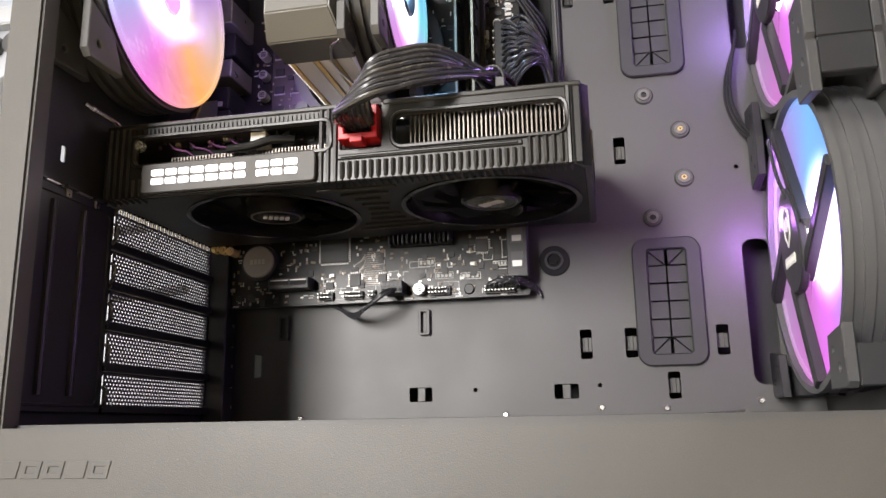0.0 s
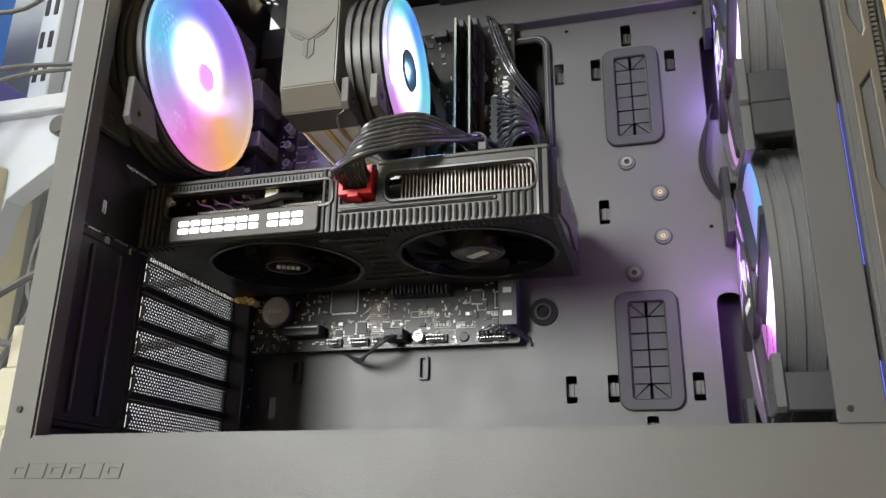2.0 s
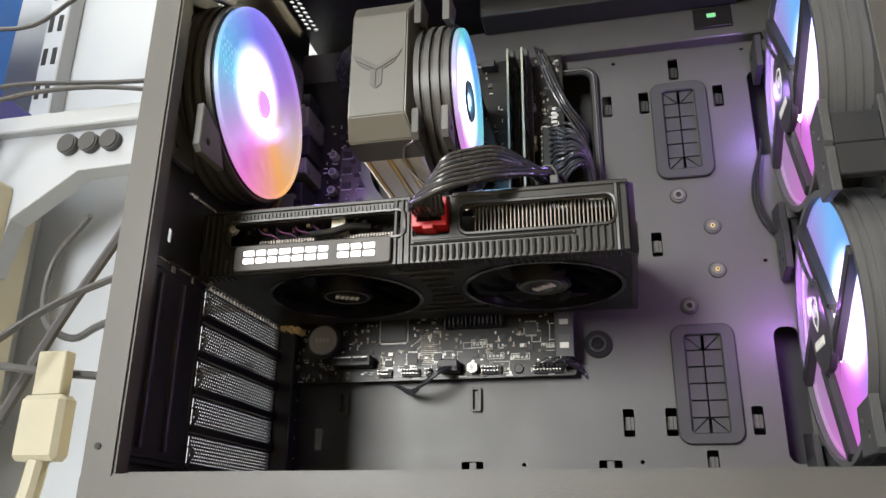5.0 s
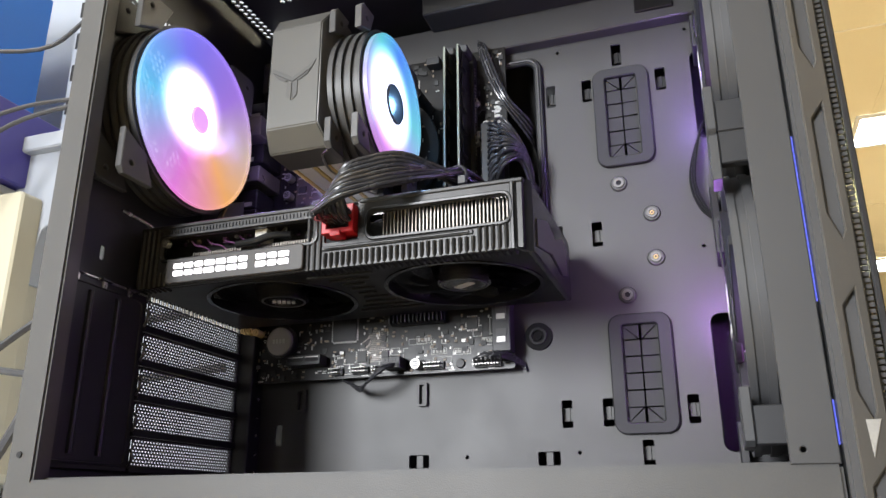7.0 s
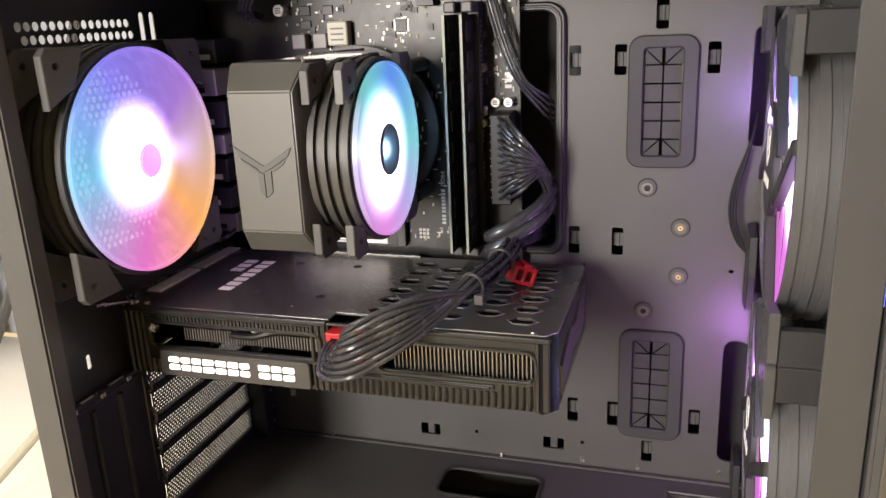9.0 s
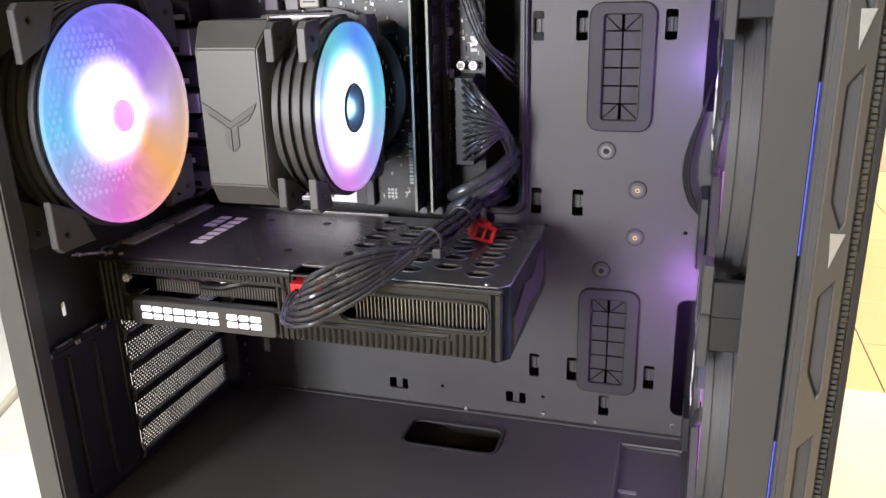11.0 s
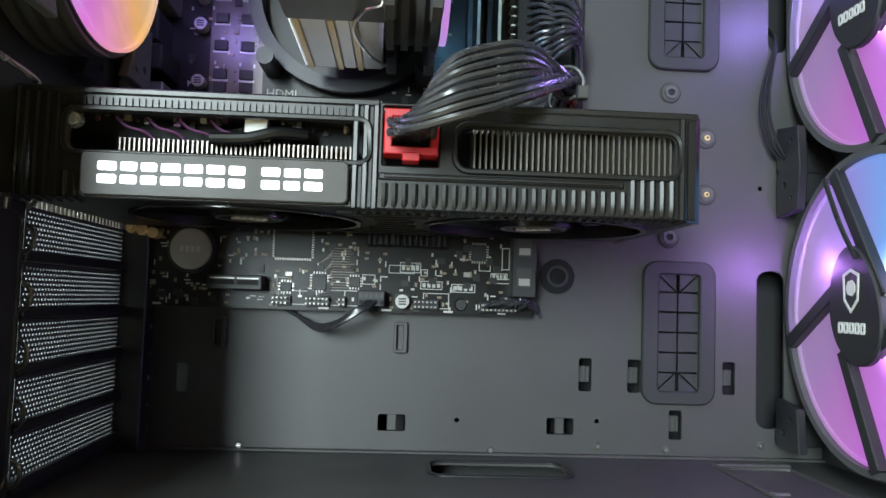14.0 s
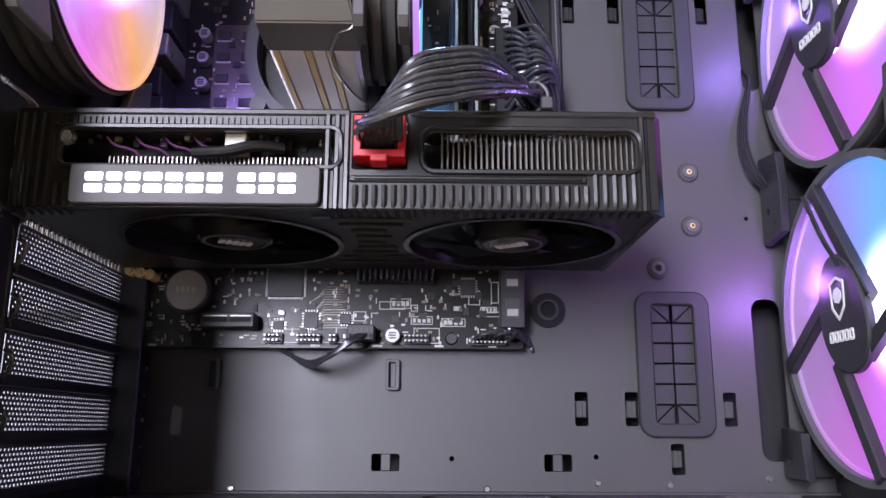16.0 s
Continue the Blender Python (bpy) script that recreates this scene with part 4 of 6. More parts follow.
part("side_screw", cyl(bmesh.new(), (-0.2225, GY0 + 0.002, 0.2655), "y", 0.0034, -0.003, 16, 0.0022, 0.0006), BOARD_TIN, gpu)
# underside with two fans
under = [rect(GX0, GY0 + 0.004, GX1 - 0.003, GY1)]
fans = ((-0.172, -0.078), (-0.0545, -0.0765))
b = plate(bmesh.new(), under[0], [circ(x, y, 0.0455, 48) for x, y in fans], 0.003, at_z(GZ0 + 0.0012), 0.0004)
part("fan_shroud", b, SHROUD_BLACK, gpu, "matt black fan shroud")
for x, y in fans:
    part("fan_rim", ring(bmesh.new(), (x, y, GZ0 - 0.0012), "z", 0.0438, 0.0462, 0.006, 56), GLOSS_BLACK, gpu)
    hub = part("fan_hub", cyl(bmesh.new(), (x, y, GZ0 + 0.012), "z", 0.0165, -0.0125, 36, 0.0155, 0.001), GLOSS_BLACK, gpu, "glossy black fan hub with a pale mark")
    part("hub_ring", ring(bmesh.new(), (x, y, GZ0 - 0.0009), "z", 0.0125, 0.0135, 0.0006, 36), GREY_PLASTIC, hub)
    for k in range(5):
        u = -0.0068 + 0.0029 * k
        q = plate(bmesh.new(), rr(u, -0.0026, u + 0.0022, 0.0026, 0.0003, 1), [], 0.0005, Matrix.Translation((x, y, GZ0 - 0.0009)) @ Matrix.Rotation(0.5 if x < -0.1 else -0.6, 4, "Z"))
        part("mark_bar", q, SILK, hub)
    for k in range(9):
        q = bmesh.new()
        rows = []
        for i in range(7):
            f = i / 6
            r = 0.0150 + 0.0280 * f
            a0 = 2 * math.pi * k / 9 + 0.75 * f
            rows.append([q.verts.new((x + r * math.cos(a0 + 0.62 * j / 4), y + r * math.sin(a0 + 0.62 * j / 4), GZ0 + 0.0015 + 0.008 * (j / 4))) for j in range(5)])
        for i in range(6):
            for j in range(4):
                q.faces.new((rows[i][j], rows[i][j + 1], rows[i + 1][j + 1], rows[i + 1][j]))
        bmesh.ops.solidify(q, geom=q.faces[:], thickness=0.0008)
        part("blade", q, GLOSS_BLACK, gpu)
for k in range(9):
    y, w = -0.120 + 0.0095 * k, (0.020, 0.011, 0.007, 0.006, 0.006, 0.007, 0.010, 0.016, 0.022)[k]
    part("shroud_ridge", nb(-0.1135 - w, -0.1135 + w + 0.003 * (k % 2), y, y + 0.0022, GZ0 - 0.0016, GZ0 + 0.0004, 0.0005), SHROUD, gpu)
part("bracket", nb(REAR + 0.0005, REAR + 0.002, -0.125, -0.012, 0.2405, 0.2785), STEEL, gpu)
red = part("power_socket", plate(bmesh.new(), rect(-0.1165, 0.2575, -0.0985, 0.2725), [rect(-0.1145, 0.2595, -0.1005, 0.2705)], 0.012, at_y(GY0 + 0.001), 0.0004), RED, gpu, "red plastic power plug")
part("latch", nb(-0.1105, -0.1045, GY0 - 0.0075, GY0 + 0.001, 0.2545, 0.2575, 0.0004), RED, red)


# ---- motherboard ----
BY = -0.0098
mobo = thing("motherboard", (-0.142, 0.0, 0.2), "compact black motherboard with silver components on steel stand-offs", "motherboard")
b = plate(bmesh.new(), rr(-0.2425, 0.2005, -0.0425, 0.4365, 0.0015, 2), [circ(x, z, 0.0018, 10) for x, z in ((-0.236, 0.2055), (-0.069, 0.42))], 0.0016, at_y(BY + 0.0008))
pcb = part("circuit_board", b, PCB, mobo, "black printed circuit board")
for x, z in ((-0.0785, 0.2055), (-0.236, 0.2055), (-0.0785, 0.428), (-0.236, 0.36)):
    part("standoff", cyl(bmesh.new(), (x, 0.0, z), "y", 0.003, BY + 0.0016, 6), GOLD, mobo)


def on_board(name, x0, x1, z0, z1, h, mat, bev=0.0003, label="", parent=None):
    return part(name, nb(x0, x1, BY - h, BY, z0, z1, bev), mat, parent or mobo, label)


def can(x, z, r, h):
    c = part("capacitor", cyl(bmesh.new(), (x, BY, z), "y", r, -h, 20, None, 0.0004), TIN, mobo, "round silver capacitor")
    part("base", nb(x - r * 1.08, x + r * 1.08, BY - 0.0012, BY, z - r * 1.08, z + r * 1.08), CHIP, c)
    b = bmesh.new()
    for k in (-1, 0, 1):
        box(b, x - r * 0.55, x + r * 0.55, BY - h - 0.0002, BY - h + 0.0001, z + k * r * 0.38 - r * 0.12, z + k * r * 0.38 + r * 0.12)
    part("print", b, INK, c)


def pins(x0, x1, z, rows=2, pitch=0.0020, h=0.0075):
    base = on_board("pin_header", x0, x1, z - 0.0013 * rows, z + 0.0013 * rows, 0.0022, CONNECTOR)
    for i in range(int((x1 - x0) / pitch)):
        for j in range(rows):
            xx, zz = x0 + pitch * (i + 0.5), z + (j - (rows - 1) / 2) * 0.0024
            part("pin", nb(xx - 0.0004, xx + 0.0004, BY - h, BY - 0.002, zz - 0.0004, zz + 0.0004), TIN, base)


def qfp(x0, x1, z0, z1, h=0.0014, legs=True):
    c = on_board("chip", x0, x1, z0, z1, h, CHIP)
    if legs:
        b = bmesh.new()
        n = int((x1 - x0) / 0.0012)
        for i in range(n):
            u = x0 + (i + 0.5) * (x1 - x0) / n
            box(b, u - 0.0003, u + 0.0003, BY - 0.0006, BY - 0.0001, z0 - 0.0012, z0)
            box(b, u - 0.0003, u + 0.0003, BY - 0.0006, BY - 0.0001, z1, z1 + 0.0012)
        n = int((z1 - z0) / 0.0012)
        for i in range(n):
            u = z0 + (i + 0.5) * (z1 - z0) / n
            box(b, x0 - 0.0012, x0, BY - 0.0006, BY - 0.0001, u - 0.0003, u + 0.0003)
            box(b, x1, x1 + 0.0012, BY - 0.0006, BY - 0.0001, u - 0.0003, u + 0.0003)
        part("lead_frame", b, TIN, c)
    return c


# lower half, below the graphics card
bat = part("coin_cell", cyl(bmesh.new(), (-0.211, BY - 0.003, 0.2285), "y", 0.0100, -0.0032, 36, None, 0.0005), CELL, mobo, "round steel coin cell")
part("cell_holder", ring(bmesh.new(), (-0.211, BY, 0.2285), "y", 0.0098, 0.0116, -0.0042, 36), CONNECTOR, bat)
for k in range(4):
    part("cell_print", nb(-0.2160 + 0.0026 * k, -0.2143 + 0.0026 * k, BY - 0.0064, BY - 0.0061, 0.2270, 0.2300), TIN, bat)
slot = on_board("expansion_slot", -0.2015, -0.1755, 0.2095, 0.2165, 0.011, CONNECTOR, 0.0004, "short black expansion slot")
for x0, x1 in ((-0.2, -0.1885), (-0.187, -0.177)):
    part("slot_groove", nb(x0, x1, BY - 0.0114, BY - 0.0106, 0.2119, 0.2141), HOLE, slot)
    part("contact_row", nb(x0, x1, BY - 0.0113, BY - 0.0105, 0.2146, 0.2152), TIN, slot)
qfp(-0.1715, -0.1535, 0.2260, 0.2420)
qfp(-0.168, -0.1625, 0.2095, 0.2140)
qfp(-0.1525, -0.1455, 0.2105, 0.2185)
qfp(-0.1345, -0.1290, 0.2125, 0.2175)
qfp(-0.074, -0.0665, 0.2275, 0.2355, 0.0012)
pins(-0.1715, -0.1625, 0.2050)
pins(-0.1555, -0.1435, 0.2050)
pins(-0.1395, -0.1355, 0.2050)
pins(-0.1025, -0.0895, 0.2050)
plug = on_board("header_plug", -0.1295, -0.1165, 0.2035, 0.2110, 0.012, CONNECTOR, 0.0004, "black plug with two rows of square holes")
for i in range(5):
    for j in range(2):
        part("plug_hole", nb(-0.1287 + 0.0025 * i, -0.1287 + 0.0025 * i + 0.0017, BY - 0.0124, BY - 0.0119, 0.2044 + 0.0031 * j, 0.2064 + 0.0031 * j), GREY_PLASTIC if j else HOLE, plug)
can(-0.1078, 0.2062, 0.0034, 0.0075)
part("board_screw", cyl(bmesh.new(), (-0.0785, BY, 0.2055), "y", 0.0033, -0.0018, 18, 0.0026), DARK_STEEL, mobo)
b = bmesh.new()
box(b, -0.1265, -0.0875, BY - 0.006, BY - 0.001, 0.2330, 0.2650, 0.0005)
hs = part("chipset_heatsink", b, DARK_STEEL, mobo, "low black finned chipset heatsink")
rib_ = part("cooling_fin", nb(-0.1255, -0.1242, BY - 0.0115, BY - 0.0055, 0.2335, 0.2645, 0.0002), DARK_STEEL, hs)
for i in range(1, 14):
    twin("cooling_fin", rib_, (0.0028 * i, 0, 0))
sata = on_board("data_port", -0.0545, -0.0425, 0.2100, 0.2420, 0.0095, CONNECTOR, 0.0005, "black upright data ports")
for z in (0.2150, 0.2300):
    part("port_mouth", nb(-0.0520, -0.0450, BY - 0.0099, BY - 0.0093, z, z + 0.0095), GREY_PLASTIC, sata)
    part("port_tongue", nb(-0.0512, -0.0458, BY - 0.0103, BY - 0.0098, z + 0.0008, z + 0.0042), TIN, sata)
pins(-0.0690, -0.0510, 0.2045)
for k, (x, z) in enumerate(((-0.2385, 0.2435), (-0.2385, 0.2375), (-0.2335, 0.2365), (-0.2285, 0.2355))):
    part("audio_jack", cyl(bmesh.new(), (x, BY, z), "y", 0.0026, -0.011, 18, None, 0.0012), GOLD, mobo, "gold-plated round jack" if k == 0 else "")
for x0, z0, w, h in ((-0.1095, 0.2205, 0.0105, 0.0052), (-0.0990, 0.2125, 0.0110, 0.0042), (-0.0835, 0.2115, 0.0120, 0.0042), (-0.0640, 0.2185, 0.0085, 0.0032)):
    part("print_box", plate(bmesh.new(), rect(x0, z0, x0 + w, z0 + h), [rect(x0 + 0.0004, z0 + 0.0004, x0 + w - 0.0004, z0 + h - 0.0004)], 0.0001, at_y(BY - 0.0001)), SILK, pcb)
    for k in range(4):
        part("print_bar", nb(x0 + 0.001 + k * w * 0.22, x0 + 0.001 + k * w * 0.22 + w * 0.15, BY - 0.00025, BY, z0 + h * 0.25, z0 + h * 0.75), SILK, pcb)

# power stages round the processor
for x in (-0.2025, -0.1895):
    for k, z in enumerate((0.3700, 0.3575, 0.3450, 0.3310, 0.3165, 0.3100)):
        on_board("power_transistor", x - 0.0033, x + 0.0033, z - 0.0026, z + 0.0026, 0.0011, CHIP)
        part("solder_tab", nb(x - 0.0040, x + 0.0040, BY - 0.0004, BY, z - 0.0036, z - 0.0024), TIN, pcb)
# plate added for the board's sheen round the dark transistors
part("board_sheen_plate", nb(-0.2078, -0.1815, BY - 0.0002, BY, 0.3040, 0.3765), BOARD_SHEEN, pcb, "paler plate standing in for fan glow reflected by the board")
for z in (0.3680, 0.3540, 0.3395, 0.3110):
    can(-0.2115, z, 0.0031, 0.0080)
for x in (-0.1745, -0.1595):
    on_board("power_transistor", x - 0.0033, x + 0.0033, 0.4245, 0.4300, 0.0011, CHIP)
    on_board("power_transistor", x - 0.0033, x + 0.0033, 0.4165, 0.4215, 0.0011, CHIP)
for x in (-0.1775, -0.1635):
    on_board("choke", x - 0.0045, x + 0.0045, 0.4050, 0.4140, 0.0070, CHOKE, 0.0006, "grey moulded choke")
lab = on_board("white_choke", -0.1580, -0.1450, 0.4065, 0.4205, 0.0075, CREAM_BLOCK, 0.0008, "white block with three printed bars")
for k in range(3):
    part("bar", nb(-0.1555, -0.1475, BY - 0.0079, BY - 0.0074, 0.4095 + 0.0032 * k, 0.4105 + 0.0032 * k), GREY_PLASTIC, lab)
can(-0.1885, 0.4280, 0.0034, 0.0090)
qfp(-0.1165, -0.1095, 0.4130, 0.4205)
on_board("fan_socket", -0.1005, -0.0905, 0.4270, 0.4330, 0.008, CONNECTOR)
# rear connectors
for z0, z1, h, m in ((0.2930, 0.3050, 0.026, CONN_STEEL), (0.3095, 0.3215, 0.030, CHIP), (0.3250, 0.3400, 0.024, CHIP), (0.3440, 0.3560, 0.030, CONN_STEEL), (0.3600, 0.3760, 0.026, CHIP), (0.3800, 0.3960, 0.032, CONN_STEEL), (0.3990, 0.4130, 0.022, CHIP)):
    c = part("rear_connector", nb(-0.2425, -0.2265 + 0.004 * (h > 0.025), BY - h, BY, z0, z1, 0.0006), m, mobo, "metal or black rear connector block")
    part("connector_label", nb(-0.2395, -0.2305, BY - h - 0.0003, BY - h + 0.0001, z0 + 0.002, z0 + 0.0052), SILK if m is CHIP else CHIP, c)
qfp(-0.2195, -0.2145, 0.2960, 0.3020)
# 24-way socket and parts along the front edge
sock = on_board("power_socket", -0.0560, -0.0455, 0.3140, 0.3670, 0.0125, SHROUD_BLACK, 0.0005, "long black power socket")
for k in range(11):
    part("socket_web", nb(-0.0585, -0.0560, BY - 0.012, BY - 0.001, 0.3165 + 0.0047 * k, 0.3172 + 0.0047 * k), WHITE_PLASTIC, sock)
for x, z in ((-0.0642, 0.3600), (-0.0560, 0.3720), (-0.0485, 0.3720), (-0.0642, 0.3915)):
    can(x, z, 0.0026, 0.0070)
for z in (0.3690, 0.3820, 0.3985, 0.4080):
    on_board("chip", -0.0660, -0.0618, z, z + 0.0042, 0.0012, CHIP)
on_board("light_block", -0.0665, -0.0620, 0.3640, 0.3695, 0.0030, ALU)
for k in range(4):
    part("print_bar", nb(-0.0515, -0.0475, BY - 0.00025, BY, 0.3795 + 0.0035 * k, 0.3815 + 0.0035 * k), SILK, pcb)
for z0, n in ((0.2965, 3), (0.3038, 7)):
    for k in range(n):
        part("print_bar", nb(-0.0930, -0.0905, BY - 0.00025, BY, z0 + 0.0022 * k, z0 + 0.0022 * k + 0.0015), SILK, pcb)
part("memory_type_print", writing("DDR4", 0.0036, Matrix.Translation((-0.0904, BY - 0.0002, 0.3205)) @ XZ @ Matrix.Rotation(math.pi / 2, 4, "Z"), 0.00012), SILK, pcb)
part("port_print", writing("HDMI", 0.0062, Matrix.Translation((-0.1795, BY - 0.0002, 0.3060)) @ XZ, 0.00012), SILK, pcb)
for i in range(3):
    for j in range(3):
        part("print_bar", nb(-0.1085 + 0.0024 * i, -0.1068 + 0.0024 * i, BY - 0.00025, BY, 0.2865 + 0.0024 * j, 0.2882 + 0.0024 * j), SILK, pcb)
# small surface-mounted parts
rnd = random.Random(11)
bodies = {}
taken = [(-0.2225, -0.1995, 0.217, 0.241), (-0.2035, -0.1735, 0.208, 0.2185), (-0.1735, -0.1515, 0.224, 0.244), (-0.128, -0.086, 0.231, 0.266), (-0.056, -0.042, 0.209, 0.243), (-0.168, -0.112, 0.325, 0.39), (-0.2, -0.117, 0.28, 0.306), (-0.0825, -0.0605, 0.28, 0.43), (-0.0600, -0.0440, 0.312, 0.369), (-0.13, -0.116, 0.202, 0.212), (-0.2425, -0.222, 0.29, 0.415)]
zones = [(-0.2400, -0.0460, 0.2025, 0.2480, 460), (-0.2200, -0.1800, 0.305, 0.40, 70), (-0.19, -0.09, 0.395, 0.434, 130), (-0.068, -0.045, 0.37, 0.432, 90), (-0.118, -0.086, 0.285, 0.40, 80)]
for x0, x1, z0, z1, n in zones:
    for k in range(n):
        x, z = rnd.uniform(x0, x1), rnd.uniform(z0, z1)
        if any(a - 0.001 < x < b_ + 0.001 and c - 0.001 < z < d + 0.001 for a, b_, c, d in taken):
            continue
        kind_ = rnd.choice(("resistor", "resistor", "condenser", "condenser", "driver", "mark", "mark"))
        up = rnd.random() < 0.5
        key = (kind_, up)
        if key not in bodies:
            w, h, d, m = {"resistor": (0.0009, 0.0005, 0.0005, TIN), "condenser": (0.0010, 0.0006, 0.0007, CERAMIC), "driver": (0.0019, 0.0015, 0.0010, CHIP), "mark": (0.0014, 0.0003, 0.0002, SILK)}[kind_]
            if up:
                w, h = h, w
            bodies[key] = (part("surface_" + kind_, nb(x - w, x + w, BY - d, BY, z - h, z + h), m, pcb, pivot=(x, BY, z)), x, z)
        else:
            o, ox, oz = bodies[key]
            twin("surface_" + kind_, o, (x - ox, 0, z - oz))
# printed frames round headers and chips
for x0, x1, z0, z1 in ((-0.1505, -0.1285, 0.2030, 0.2108), (-0.0975, -0.0845, 0.2030, 0.2108), (-0.1665, -0.1530, 0.2030, 0.2100), (-0.1150, -0.1020, 0.2200, 0.2242), (-0.0700, -0.0640, 0.2225, 0.2300), (-0.0620, -0.0500, 0.2165, 0.2192), (-0.0990, -0.0955, 0.2190, 0.2225), (-0.1280, -0.1215, 0.2140, 0.2190), (-0.0585, -0.0545, 0.2235, 0.2345), (-0.1700, -0.1640, 0.2120, 0.2165)):
    part("print_frame", plate(bmesh.new(), rect(x0, z0, x1, z1), [rect(x0 + 0.0004, z0 + 0.0004, x1 - 0.0004, z1 - 0.0004)], 0.0002, at_y(BY - 0.0002)), SILK, pcb)
for x0, x1 in ((-0.2360, -0.2310), (-0.2295, -0.2255), (-0.1490, -0.1440), (-0.1180, -0.1130), (-0.0870, -0.0825), (-0.0600, -0.0560)):
    part("print_bar", nb(x0, x1, BY - 0.0002, BY, 0.2012, 0.2022), SILK, pcb)
for x, z in ((-0.2365, 0.2160), (-0.2300, 0.2120), (-0.0760, 0.2205), (-0.1225, 0.2400), (-0.1420, 0.2415), (-0.0560, 0.2480), (-0.1640, 0.2180)):
    on_board("pale_component", x - 0.0016, x + 0.0016, z - 0.0012, z + 0.0012, 0.0016, TIN, 0.0002)
# conductor lines
for k in range(16):
    z = 0.2080 + 0.0013 * k
    part("trace", tube(bmesh.new(), [(-0.150 + 0.002 * (k % 4), BY - 0.00005, z), (-0.143, BY - 0.00005, z + 0.004), (-0.132 - 0.001 * (k % 3), BY - 0.00005, z + 0.004)], 0.00022, 4, 0), COPPER, pcb)

# ---- solid-state drive ----
ssd = thing("solid_state_drive", (-0.1625, BY, 0.293), "stick-type solid-state drive with a white printed label", "solid-state drive")
part("drive_board", nb(-0.1985, -0.1200, BY - 0.0042, BY - 0.0034, 0.2825, 0.3045, 0.0002), PCB, ssd)
lbl = part("label", nb(-0.1970, -0.1285, BY - 0.0050, BY - 0.0042, 0.2832, 0.3038, 0.0002), PAPER, ssd, "white paper label")
part("capacity_print", writing("512GB", 0.0056, Matrix.Translation((-0.1955, BY - 0.0052, 0.2862)) @ XZ, 0.00012), INK, lbl)
for k in range(34):
    w = 0.00035 + 0.0003 * ((k * 7) % 3)
    part("barcode_bar", nb(-0.1765 + 0.00095 * k, -0.1765 + 0.00095 * k + w, BY - 0.0053, BY - 0.0049, 0.2862, 0.2898), INK, lbl)
for x0, x1, z0, z1 in ((-0.1955, -0.1800, 0.2990, 0.3010), (-0.1955, -0.1840, 0.2945, 0.2953), (-0.1680, -0.1480, 0.2975, 0.2998), (-0.1955, -0.1700, 0.2928, 0.2934), (-0.1760, -0.1550, 0.2842, 0.2848)):
    part("print_bar", nb(x0, x1, BY - 0.0053, BY - 0.0049, z0, z1), INK, lbl)
part("drive_socket", nb(-0.1215, -0.1160, BY - 0.0055, BY, 0.2820, 0.3050, 0.0004), CONNECTOR, ssd)
part("drive_screw", cyl(bmesh.new(), (-0.2005, BY, 0.2935), "y", 0.0026, -0.0042, 16), GOLD, ssd)
part("pcie_slot_edge", nb(-0.1960, -0.1080, BY - 0.0105, BY, 0.2700, 0.2765, 0.0004), CONNECTOR, mobo)
part("slot_guard", nb(-0.2050, -0.1050, BY - 0.0108, BY - 0.0100, 0.2768, 0.2782, 0.0002), DULL_ALU, mobo)

# ---- processor cooler ----
cooler = thing("processor_cooler", (-0.138, BY, 0.357), "grey metal processor cooler above silver heatsink fins", "processor cooler")
b = bmesh.new()
rings_ = []
for y, x0, x1, z0, z1 in ((-0.1385, -0.1550, -0.1218, 0.3250, 0.3915), (-0.1300, -0.1568, -0.1180, 0.3128, 0.4042), (-0.1060, -0.1568, -0.1180, 0.3128, 0.4042)):
    rings_.append([b.verts.new(v) for v in ((x0, y, z0), (x1, y, z0), (x1, y, z1), (x0, y, z1))])
b.faces.new(rings_[0])
for p, q in zip(rings_, rings_[1:]):
    for i in range(4):
        b.faces.new((p[i], q[i], q[(i + 1) % 4], p[(i + 1) % 4]))
b.faces.new(rings_[2][::-1])
bmesh.ops.bevel(b, geom=b.edges[:], offset=0.0007, segments=2, affect="EDGES")
bmesh.ops.recalc_face_normals(b, faces=b.faces[:])
cov = part("cover", b, COVER, cooler, "grey anodised metal cover with bevelled edges")
# three-armed mark sunk into the cover
CX, CZ = -0.1392, 0.3585
for sx in (-1, 1):
    for q in ([(0.0, -0.0016), (0.0146, 0.0074), (0.0128, 0.0034), (0.0040, -0.0020), (0.0, -0.0042)], [(0.0034, -0.0032), (0.0114, 0.0016), (0.0098, -0.0006), (0.0048, -0.0037)], [(0.0005, -0.0052), (0.0005, -0.0162), (0.0034, -0.0136), (0.0034, -0.0040)]):
        part("mark_arm", plate(bmesh.new(), [(CX + sx * u, CZ + v) for u, v in q], [], 0.0008, at_y(-0.1386), 0.0002), BLACK_STEEL, cov)
fin = part("cooling_fin", nb(-0.1562, -0.1205, -0.1058, -0.1053, 0.3140, 0.4030), FIN, cooler, "thin silver fin")
for i in range(1, 36):
    twin("cooling_fin", fin, (0, 0.0018 * i, 0))
for x0, x1 in ((-0.1515, -0.1420), (-0.1378, -0.1330), (-0.1290, -0.1215)):
    part("folded_edge", nb(x0, x1, -0.1058, -0.0430, 0.3133, 0.3139), FIN, cooler, "flat silver folded fin edge")
tab = part("fin_tab", nb(-0.1545, -0.1522, -0.1056, -0.1044, 0.3128, 0.3146), GOLD, cooler, "small folded fin tab")
for i in range(36):
    for j, x in enumerate((0.0, 0.0135, 0.0225)):
        if i or j:
            twin("fin_tab", tab, (x, 0.0018 * i, 0))
